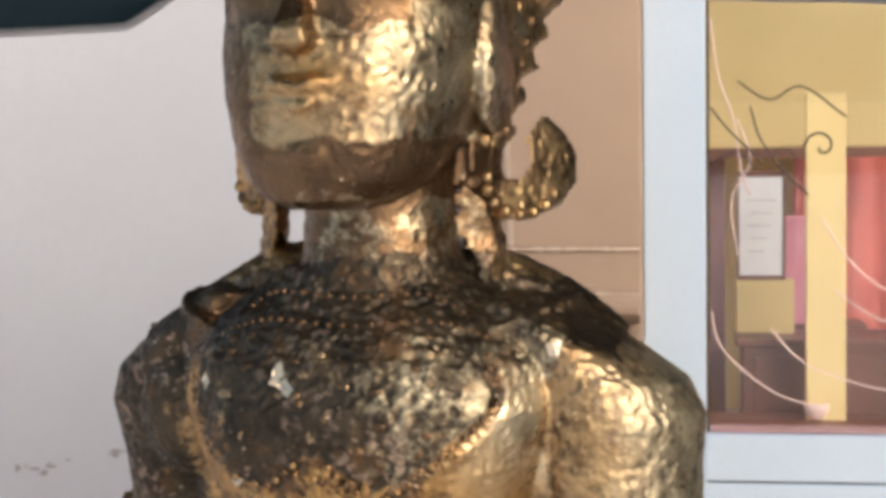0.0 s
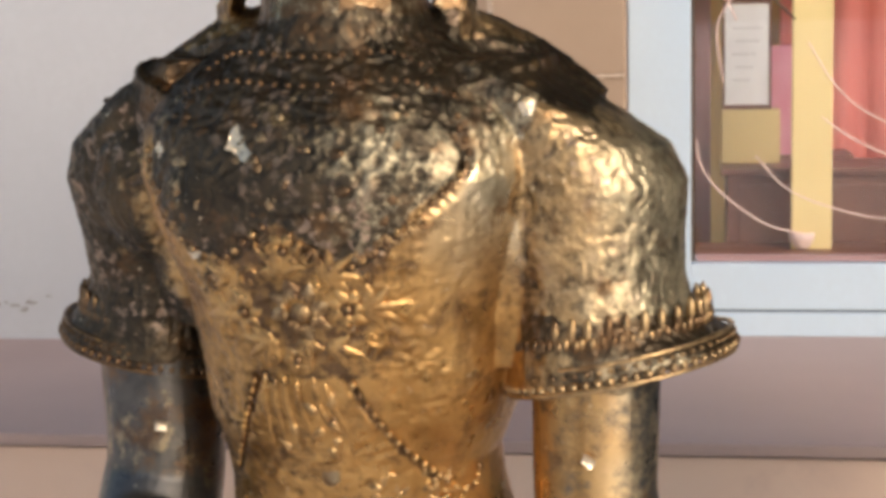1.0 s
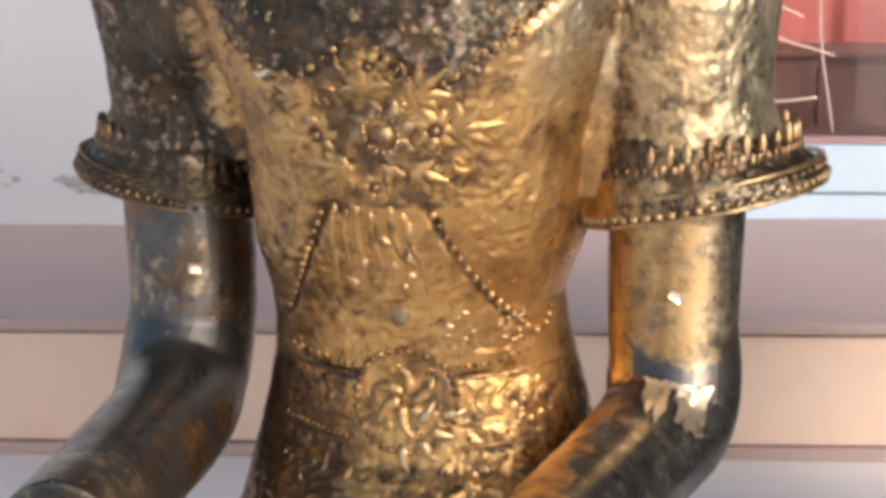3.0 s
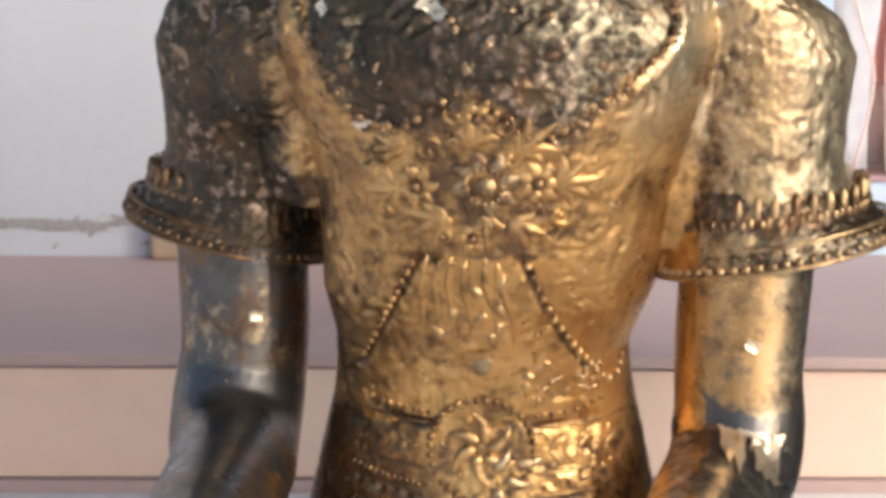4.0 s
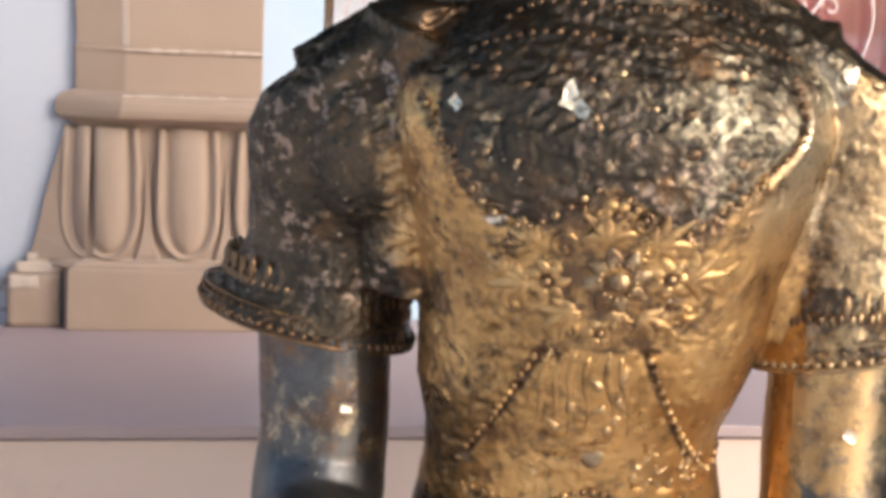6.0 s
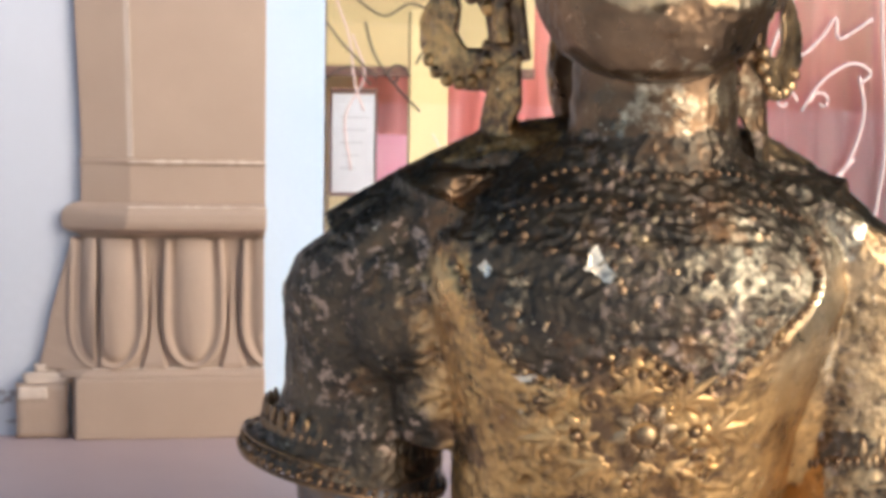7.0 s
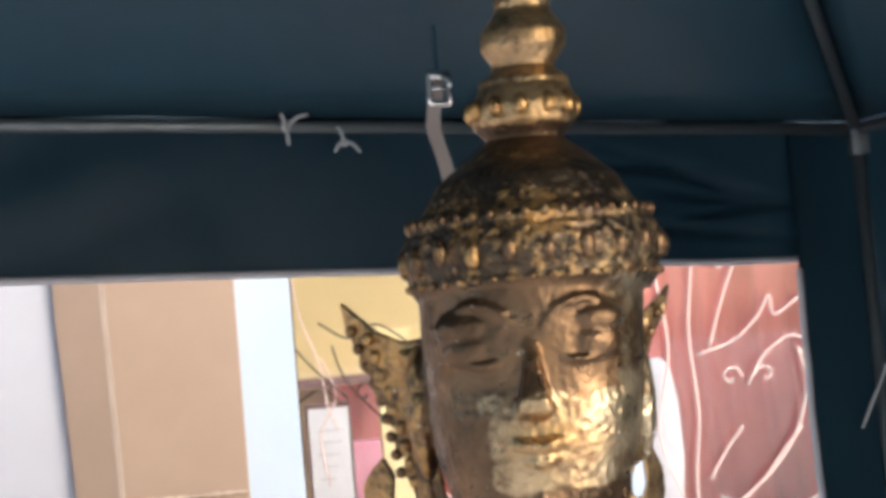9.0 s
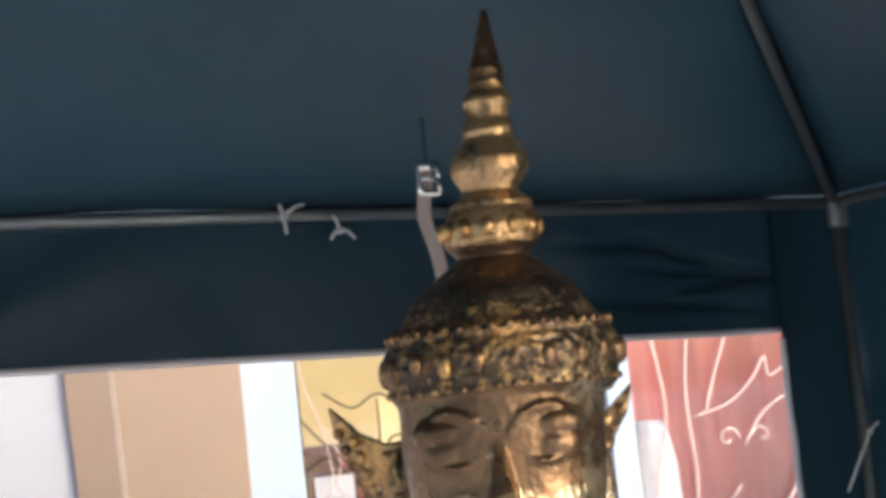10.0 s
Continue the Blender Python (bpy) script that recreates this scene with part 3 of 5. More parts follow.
# four roof panels with a slight sag
for k in range(4):
    a, b = CORN[k] + Vector((0, 0, HT[k] + 0.018)), CORN[(k + 1) % 4] + Vector((0, 0, HT[(k + 1) % 4] + 0.018))
    top = MID + Vector((0, 0, PEAK + 0.02))
    bm = bmesh.new()
    rows, cols = 14, 22
    grid = []
    for i in range(rows + 1):
        v = i / rows
        l, r = a.lerp(top, v), b.lerp(top, v)
        line = []
        for j in range(cols + 1):
            u = j / cols
            p = l.lerp(r, u)
            sag = 0.05 * math.sin(math.pi * u) * math.sin(math.pi * min(1, v * 1.1)) * (1 - v)
            p = p + Vector((0, 0, -sag + 0.012 * noise.noise(p * 3.0)))
            line.append(bm.verts.new(p))
        grid.append(line)
    for i in range(rows):
        for j in range(cols):
            bm.faces.new((grid[i][j], grid[i][j + 1], grid[i + 1][j + 1], grid[i + 1][j]))
    bmesh.ops.remove_doubles(bm, verts=bm.verts, dist=0.0005)
    bmesh.ops.solidify(bm, geom=bm.faces[:], thickness=0.002)
    tp("roof_panel", bm, M_TARP)


def drop(name, s0, s1, top, bottom, off=0.018, cols=60, rows=24, fold=0.012, seed=0.0, base=C, along=None, creases=()):
    """A hanging cloth from s0 to s1 along the back, with creases."""
    along = along or -U
    nrm = Vector((along.y, -along.x, 0))
    bm = bmesh.new()
    g2 = []
    for i in range(rows + 1):
        v = i / rows
        line = []
        for j in range(cols + 1):
            s = s0 + (s1 - s0) * j / cols
            z0, z1 = top(s), bottom(s)
            z = z0 + (z1 - z0) * v
            w = fold * v ** 0.7 * (noise.noise(Vector((s * 1.4 + seed, z * 7.0 + s * 2.4, seed))) + 0.5 * noise.noise(Vector((s * 6 + seed, z * 3.0, 3 + seed))))
            if creases and s < 0.75:
                for zc, slant, s_mid, wide in creases:
                    w += 0.030 * math.exp(-((z - zc - slant * (s - s_mid)) / 0.011) ** 2 - ((s - s_mid) / wide) ** 2)
            if creases:
                w *= 1.0 - 0.6 * max(0.0, min(1.0, (s - 0.8) / 0.4))
            p = base + along * s + nrm * (off + w) + Vector((0, 0, z))
            line.append(bm.verts.new(p))
        g2.append(line)
    for i in range(rows):
        for j in range(cols):
            bm.faces.new((g2[i][j], g2[i][j + 1], g2[i + 1][j + 1], g2[i + 1][j]))
    edge = [v.co.copy() for v in g2[-1]]
    left = [r[0].co.copy() for r in g2]
    right = [r[-1].co.copy() for r in g2]
    bmesh.ops.solidify(bm, geom=bm.faces[:], thickness=0.002)
    tp(name, bm, M_TARP)
    return edge, left, right


def val_low(s):
    """Lower edge of the valance, dipping towards the far corner."""
    z = 1.583 + 0.031 * (s - 0.19)
    return z - 0.085 * max(0.0, min(1.0, (s - 1.99) / 0.12)) - 0.08 * max(0.0, s - 2.1)


e1, l1, r1 = drop("valance", 0.10, SIDE, lambda s: eave(s) + 0.055, val_low, cols=200, rows=40, fold=0.06, creases=((1.775, 0.30, 0.42, 0.16), (1.73, 0.12, 0.36, 0.14), (1.70, -0.10, 0.34, 0.10), (1.665, 0.10, 0.45, 0.18), (1.80, 0.05, 0.55, 0.12)))
bm = bmesh.new()
tube(bm, e1, 0.0075, 6, 1.0)
tp("binding", bm, M_HEM, "pale grey edge binding")
e2, l2, r2 = drop("back_curtain", -0.01, 0.187, lambda s: eave(s) + 0.03, lambda s: 0.05, cols=14, rows=60, fold=0.02, seed=5, off=0.008)
bm = bmesh.new()
tube(bm, [p for p in r2 if p.z < 1.585], 0.0075, 6)
tp("binding", bm, M_HEM, "pale grey edge binding")
drop("side_curtain", -0.01, SIDE, lambda s: EAVE + 0.03, lambda s: 0.05, cols=70, rows=40, fold=0.04, seed=9, along=FWD, off=-0.016)

# webbing strap with its buckle, tied strings
strap = tagged(empty("strap", (0.27, 1.52, 2.03)), "beige webbing strap with a chrome buckle hung from the tent roof", "strap")


def hang(name, pts, w, mat, parent, th=0.003, label=""):
    bm = bmesh.new()
    o = parent.location
    pts = [Vector(p) - o for p in smooth_path(pts, 5)]
    rings = []
    for p in pts:
        h = U * (w / 2)
        n = FWD * (th / 2)
        rings.append([p - h - n, p + h - n, p + h + n, p - h + n])
    loft(bm, rings)
    return part(name, bm, mat, parent, label)


SB = Vector((0.275, 1.515, -0.018))
hang("webbing", [SB + Vector((0.0, 0, 1.665)), SB + Vector((0.012, 0, 1.73)), SB + Vector((0.004, 0, 1.80)), SB + Vector((-0.012, -0.004, 1.86)), SB + Vector((-0.012, -0.006, 1.888)), SB + Vector((-0.005, -0.008, 1.93)), SB + Vector((-0.002, -0.004, 1.972))], 0.028, M_STRAP, strap)
bm = bmesh.new()
bc = SB + Vector((0, -0.02, 1.938)) - strap.location
ring = [bc + U * (0.023 * max(-0.9, min(0.9, 1.25 * math.cos(a)))) + Vector((0, 0, 0.031 * max(-0.92, min(0.92, 1.25 * math.sin(a))))) for a in [2 * math.pi * i / 28 for i in range(29)]]
tube(bm, ring, 0.006, 8)
tube(bm, [bc - U * 0.021, bc + U * 0.021], 0.005, 8)
tube(bm, [bc - U * 0.020 + Vector((0, 0, 0.022)), bc + U * 0.020 + Vector((0, 0, 0.022))], 0.009, 8)
part("buckle", bm, M_CHROME, strap, "chrome slide buckle", True)
bm = bmesh.new()
tube(bm, [SB + Vector((0, -0.012, 1.965)) - strap.location, SB + Vector((0.0, -0.01, 2.07)) - strap.location], 0.004, 6)
part("cord", bm, M_TARP, strap, "thin navy cord")


def tie(at, ends):
    k = tagged(empty("string_tie", at), "short pale string knotted round the tent pipe", "string", group="string ties")
    bm = bmesh.new()
    blob(bm, (0, -0.02, 0), (0.009, 0.007, 0.009), 8)
    part("knot", bm, M_STRING, k, smooth=True)
    for e in ends:
        bm = bmesh.new()
        tube(bm, smooth_path([(0, -0.02, 0), (e[0] * 0.5, -0.026, e[1] * 0.5 + 0.006), (e[0], -0.02, e[1])], 4), [0.004] * 8 + [0.0028], 6)
        part("loose_end", bm, M_STRING, k, smooth=True)


def on_back(s, z, out=0.0):
    p = C - U * s + FWD * out
    return (p.x, p.y, z)


tie(on_back(1.36, 1.897, 0.0), ((0.045, 0.022), (0.004, -0.035), (-0.008, 0.025)))
tie(on_back(1.25, 1.862, 0.02), ((-0.02, -0.018), (0.03, -0.02), (-0.012, 0.03)))
tie(on_back(0.0, 1.33, 0.01), ((-0.07, -0.13), (0.03, 0.02)))

# ---------- statue ----------
import functools
SX = 0.026
HEAD = pose(SX - 0.018, -0.063, -0.010) @ pose(0, 0, 0, 0, 0, -2) @ pose(-SX, 0.030, 0)


def ss(v, a, b):
    t = min(1.0, max(0.0, (v - a) / (b - a)))
    return t * t * (3 - 2 * t)


def ear_sweep(s, p):
    """Bends an ear pendant backwards from the head; the left one more than the right."""
    e = s * (p[0] - SX)
    if e < 0.082:
        return Vector(p)
    k, sw = (0.62, 1.4) if s > 0 else (1.02 + 0.13 * ss(p[2], 1.40, 1.48), 0.92 - 0.3 * ss(p[2], 1.40, 1.48))
    if s > 0:
        k += 0.40 * ss(p[2], 1.42, 1.49)
    return Vector((SX + s * (0.082 + k * (e - 0.082)), p[1] + sw * (e - 0.082), p[2] + (0.10 * (e - 0.082) if s < 0 else 0.0)))


def fall(s, z):
    """How far the right sleeve has swung out at a height."""
    return ss(-z, -1.15, -1.02) if s < 0 else 0.0


def statue_rough():
    """Closed solids that are fused into one skin afterwards."""
    bm = bmesh.new()
    # robe and trunk
    loft(bm, [oval(SX - 0.018 * ss(z, 0.5, 0.8) - 0.015 * ss(-z, -1.0, -0.90) - 0.005 * math.exp(-((z - 0.97) / 0.05) ** 2), cy, z, rx, ry, 48, e) for z, cy, rx, ry, e in (
        (0.06, 0.03, 0.175, 0.15, 2.3), (0.12, 0.03, 0.17, 0.145, 2.3), (0.35, 0.03, 0.155, 0.13, 2.3), (0.6, 0.03, 0.146, 0.122, 2.3), (0.74, 0.03, 0.137, 0.117, 2.3),
        (0.80, 0.052, 0.126, 0.096, 2.15), (0.835, 0.053, 0.118, 0.091, 2.1), (0.862, 0.051, 0.112, 0.088, 2.1), (0.89, 0.044, 0.107, 0.090, 2.1), (0.915, 0.036, 0.106, 0.094, 2.1),
        (0.95, 0.030, 0.117, 0.108, 2.1), (0.99, 0.024, 0.124, 0.118, 2.1), (1.04, 0.010, 0.128, 0.124, 2.15), (1.09, -0.008, 0.141, 0.125, 2.2),
        (1.13, -0.010, 0.154, 0.128, 2.2), (1.165, -0.012, 0.150, 0.119, 2.15), (1.195, -0.014, 0.124, 0.100, 2.2), (1.215, -0.022, 0.092, 0.080, 2.1), (1.232, -0.032, 0.066, 0.064, 2.0))])
    # breast swell
    for s in (-1, 1):
        blob(bm, (SX - 0.010 + s * (0.060 if s < 0 else 0.046), -0.082, 1.117), (0.062, 0.050, 0.055) if s < 0 else (0.060, 0.044, 0.052), 24)
    # fold between breast and the lower shoulder
    blob(bm, (-0.150, 0.020, 1.120), (0.062, 0.080, 0.072), 32)
    # neck
    loft(bm, [oval(SX - 0.007, cy, z, r, r * 1.02, 32) for z, cy, r in ((1.20, -0.035, 0.066), (1.25, -0.04, 0.058), (1.262, -0.04, 0.0585), (1.268, -0.041, 0.0565), (1.285, -0.042, 0.0575), (1.292, -0.042, 0.056), (1.36, -0.04, 0.057))])
    blob(bm, (SX - 0.026, 0.012, 1.285), (0.056, 0.045, 0.075), 24)
    # head, turned and carried a little forward
    body, bm = bm, bmesh.new()
    hx = SX + 0.006
    loft(bm, [oval(hx + 0.012 * (z - 1.3) / 0.3, cy, z, rx, ry, 48, e) for z, cy, rx, ry, e in (
        (1.286, -0.090, 0.022, 0.026, 2), (1.292, -0.082, 0.042, 0.046, 2), (1.305, -0.068, 0.062, 0.066, 2.1), (1.33, -0.054, 0.077, 0.084, 2.2), (1.365, -0.043, 0.089, 0.097, 2.25),
        (1.395, -0.038, 0.094, 0.102, 2.25), (1.42, -0.034, 0.096, 0.102, 2.2), (1.455, -0.030, 0.099, 0.106, 2.2), (1.50, -0.028, 0.100, 0.106, 2.1), (1.54, -0.026, 0.096, 0.102, 2), (1.58, -0.026, 0.08, 0.085, 2))])
    fx = hx + 0.006
    # nose, brows, lids, lips, chin
    loft(bm, [[(fx - w, y0, z), (fx + w, y0, z), (fx + w * 0.55, y1, z), (fx - w * 0.55, y1, z)] for z, w, y0, y1 in ((1.480, 0.008, -0.112, -0.130), (1.455, 0.010, -0.112, -0.137), (1.425, 0.014, -0.112, -0.148), (1.408, 0.020, -0.112, -0.157), (1.398, 0.024, -0.112, -0.155), (1.392, 0.014, -0.115, -0.146))])
    for s in (-1, 1):
        tube(bm, smooth_path([(fx + s * 0.010, -0.132, 1.466), (fx + s * 0.026, -0.131, 1.484), (fx + s * 0.052, -0.122, 1.489), (fx + s * 0.078, -0.102, 1.472)], 4), 0.0045, 10)
        blob(bm, (fx + s * 0.045, -0.106, 1.453), (0.031, 0.025, 0.021), 24)
        blob(bm, (fx + s * 0.046, -0.104, 1.472), (0.036, 0.026, 0.019), 24)
        tube(bm, smooth_path([(fx + s * 0.016, -0.130, 1.444), (fx + s * 0.042, -0.131, 1.439), (fx + s * 0.072, -0.112, 1.446)], 4), 0.0032, 8)
    tube(bm, smooth_path([(fx - 0.030, -0.128, 1.374), (fx - 0.012, -0.142, 1.371), (fx, -0.143, 1.369), (fx + 0.012, -0.142, 1.371), (fx + 0.030, -0.128, 1.374)], 4), [0.002] + [0.0055] * 15 + [0.002], 10)
    tube(bm, smooth_path([(fx - 0.022, -0.130, 1.362), (fx, -0.141, 1.357), (fx + 0.022, -0.130, 1.362)], 4), [0.002] + [0.006] * 7 + [0.002], 10)
    blob(bm, (fx, -0.115, 1.325), (0.028, 0.026, 0.022), 18)
    # crown, dome and tiered spire
    cx = SX + 0.018
    prof = ((1.498, 0.104), (1.505, 0.109), (1.512, 0.113), (1.518, 0.111), (1.528, 0.117), (1.542, 0.117), (1.554, 0.112), (1.559, 0.108), (1.564, 0.110), (1.569, 0.105), (1.576, 0.094), (1.60, 0.082), (1.618, 0.060), (1.632, 0.042), (1.638, 0.034),
            (1.644, 0.040), (1.652, 0.047), (1.668, 0.0485), (1.680, 0.044), (1.686, 0.040), (1.690, 0.042), (1.696, 0.034), (1.703, 0.027), (1.710, 0.031), (1.722, 0.0385), (1.735, 0.0385), (1.746, 0.032), (1.756, 0.024), (1.762, 0.026), (1.768, 0.0255), (1.774, 0.021),
            (1.786, 0.0215), (1.792, 0.025), (1.798, 0.024), (1.803, 0.018), (1.822, 0.0175), (1.826, 0.019), (1.830, 0.0155), (1.855, 0.010), (1.888, 0.003))
    loft(bm, [oval(cx + 0.02 * max(0, z - 1.6) / 0.3, -0.026 + 0.05 * max(0, z - 1.64), z, r, r, 40) for z, r in prof])
    head, bm = bm, body
    # sleeves and arms
    for s in (-1, 1):
        o = SX - 0.022 - (0.012 if s < 0 else 0.0)
        back = 0.014 if s < 0 else 0.0
        loft(bm, [oval(o + s * cx2 - fall(s, z) * 0.0095, cy + back + fall(s, z) * 0.030, z - fall(s, z) * 0.011, rx * (1 - 0.024 * fall(s, z)), ry * (1 - 0.05 * fall(s, z)), 40, 2.1, tilt) for z, cx2, cy, rx, ry, tilt in (
            (1.210, 0.100, -0.01, 0.040, 0.050, 0), (1.202, 0.118, 0.0, 0.056, 0.062, -s * 0.018), (1.183, 0.138, 0.010, 0.068, 0.073, -s * 0.020), (1.155, 0.158, 0.02, 0.073, 0.079, -s * 0.010),
            (1.12, 0.172, 0.025, 0.070, 0.080, 0), (1.08, 0.174, 0.03, 0.064, 0.078, 0), (1.05, 0.176, 0.032, 0.062, 0.076, 0.0), (1.03, 0.179, 0.034, 0.064, 0.077, s * 0.005),
            (1.012, 0.184, 0.036, 0.071, 0.082, s * 0.009), (0.996, 0.190, 0.038, 0.079, 0.088, s * 0.014), (0.988, 0.192, 0.038, 0.082, 0.090, s * 0.017), (0.983, 0.190, 0.038, 0.077, 0.085, s * 0.017), (0.985, 0.184, 0.036, 0.05, 0.055, s * 0.01))])
        ax = o + s * 0.176 - (0.008 if s < 0 else 0.001)
        arm = smooth_path([(ax, 0.03 + 1.4 * back, 1.04), (ax, 0.032 + 1.25 * back, 0.97), (ax - s * 0.002, 0.036 + 0.9 * back, 0.90), (ax, 0.036 + 0.5 * back, 0.862), (ax - s * 0.002, 0.020, 0.830), (ax - s * 0.014, -0.03, 0.816), (ax - s * 0.030, -0.14, 0.812), (ax - s * 0.050, -0.27, 0.812)], 6)
        n = len(arm)
        thick = 0.0035 if s < 0 else 0.001
        tube(bm, arm, [0.047 + thick - 0.003 * min(1, i / 14) + 0.002 * math.exp(-((i - 20) / 5) ** 2) - 0.010 * max(0, (i - 26) / (n - 26)) for i in range(n)], 32, up=(1, 0.05, 0.05))
        hx2 = ax - s * 0.046
        for k, (py, r) in enumerate(((-0.222, 0.036), (-0.232, 0.039), (-0.244, 0.039), (-0.254, 0.036))):
            blob(bm, (hx2, py, 0.812), (r, 0.008, r), 20)
        blob(bm, (hx2, -0.32, 0.812), (0.038, 0.055, 0.018), 20)
        for f in range(4):
            x = hx2 + (f - 1.5) * 0.017
            tube(bm, [(x, -0.35, 0.812), (x, -0.40, 0.816), (x, -0.435 + 0.008 * abs(f - 1.4), 0.828)], [0.009, 0.0085, 0.006], 10)
        tube(bm, [(hx2 - s * 0.03, -0.30, 0.815), (hx2 - s * 0.052, -0.335, 0.822), (hx2 - s * 0.056, -0.365, 0.828)], [0.010, 0.009, 0.007], 10)
        bm = head
        # ear and its flame-shaped pendant
        blob(bm, (hx + s * 0.098, -0.02, 1.40), (0.014, 0.026, 0.062), 18)
        sx = SX - 0.007
        flame = [(0.070, 1.30), (0.078, 1.36), (0.076, 1.42), (0.080, 1.468), (0.100, 1.464), (0.122, 1.474), (0.150, 1.502), (0.146, 1.474), (0.139, 1.452), (0.142, 1.440), (0.131, 1.428), (0.135, 1.414), (0.123, 1.404), (0.127, 1.390), (0.115, 1.380), (0.119, 1.365), (0.108, 1.354), (0.111, 1.340), (0.102, 1.328), (0.100, 1.30)]
        curl = [(0.133, 1.354), (0.144, 1.342), (0.155, 1.325), (0.154, 1.303), (0.142, 1.285), (0.118, 1.274), (0.094, 1.278), (0.080, 1.298), (0.088, 1.318), (0.104, 1.306), (0.118, 1.304), (0.126, 1.316), (0.123, 1.336)]
        tail = [(0.078, 1.305), (0.098, 1.288), (0.104, 1.262), (0.108, 1.232), (0.096, 1.222), (0.088, 1.242), (0.076, 1.268)]
        for poly, y in ((flame, 0.012), (curl, 0.014), (tail, 0.010)):
            slab(bm, [(sx + s * x, z) for x, z in (poly if s > 0 else poly[::-1])], y - 0.011, y + 0.011)
        tube(bm, smooth_path([(sx + s * x, 0.0, z) for x, z in ((0.090, 1.31), (0.094, 1.36), (0.092, 1.42), (0.098, 1.455))], 5), 0.007, 10)
        for v in bm.verts:
            if s * (v.co.x - SX) > 0.082 and v.co.y > -0.03 and v.co.z < 1.505 and not v.tag:
                v.co = ear_sweep(s, v.co)
                v.tag = True
        bm = body
        low = 1.012 if s < 0 else 0.995
        tube(bm, smooth_path([(o + s * 0.085, -0.005 + 0.5 * back, 1.185), (o + s * 0.108, 0.0 + 0.5 * back, 1.12), (o + s * 0.118, 0.012 + 0.6 * back, 1.06), (o + s * 0.124, 0.022 + 0.7 * back, low)], 5), [0.075 - (0.0022 if s > 0 else 0.0027) * i for i in range(16)], 24)
        # slope from neck to shoulder, ending in a small collar point
        slope = [(-0.030, -0.010, 1.218), (-0.080, 0.005, 1.211), (-0.125, 0.018, 1.191), (-0.165, 0.028, 1.169), (-0.200, 0.030, 1.147)] if s < 0 else [(0.060, 0.0, 1.218), (0.095, 0.022, 1.206), (0.130, 0.036, 1.186), (0.165, 0.042, 1.158)]
        tube(bm, smooth_path(slope, 6), 0.034, 20)
        tip = [(-0.060, 0.000, 1.212), (-0.110, -0.008, 1.207), (-0.160, -0.008, 1.193), (-0.206, -0.002, 1.177)] if s < 0 else [(0.09, 0.012, 1.228), (0.125, 0.022, 1.213), (0.158, 0.028, 1.203)]
        tube(bm, smooth_path(tip, 6), [0.013 - 0.0110 * k / (6 * len(tip) - 6) for k in range(6 * len(tip) - 5)], 12)
    bmesh.ops.transform(head, matrix=HEAD, verts=head.verts)
    tmp = bpy.data.meshes.new("head")
    head.to_mesh(tmp)
    bm.from_mesh(tmp)
    # low round plinth under the robe
    loft(bm, [oval(SX, 0.0, z, r, r, 48) for z, r in ((GROUND, 0.26), (0.0, 0.26), (0.004, 0.25), (0.05, 0.25), (0.06, 0.24), (0.075, 0.20), (0.09, 0.19))])
    bmesh.ops.recalc_face_normals(bm, faces=bm.faces)
    return bm


def fuse(bm, voxel):
    me = bpy.data.meshes.new("solid")
    bm.to_mesh(me)
    bm.free()
    ob = bpy.data.objects.new("solid", me)
    scene.collection.objects.link(ob)
    md = ob.modifiers.new("fuse", "REMESH")
    md.mode, md.voxel_size = "VOXEL", voxel
    sm = ob.modifiers.new("soften", "SMOOTH")
    sm.factor, sm.iterations = 0.5, 3
    dg = bpy.context.evaluated_depsgraph_get()
    out = bpy.data.meshes.new_from_object(ob.evaluated_get(dg))
    bpy.data.objects.remove(ob)
    return out


skin = fuse(statue_rough(), 0.0022)
from mathutils.bvhtree import BVHTree
TREE = BVHTree.FromPolygons([v.co.copy() for v in skin.vertices], [tuple(p.vertices) for p in skin.polygons])


def front(x, z):
    """The statue's surface met from the front at x and z."""
    inner = z < 0.86 and abs(x) < 0.12          # between the forearms
    h = TREE.ray_cast(Vector((x, -0.11 if inner else -1.0, z)), Vector((0, 1, 0)))
    if h[0] is None:
        h = TREE.find_nearest(Vector((x, 0.0, z)))
    return h[0], h[1]


def collar_low(x):
    """Lower edge of the breast collar: two scallops."""
    d = abs(x - 0.004)
    return 1.102 - 0.030 * math.sin(min(d, 0.095) / 0.095 * math.pi) + 0.9 * max(0, d - 0.085)


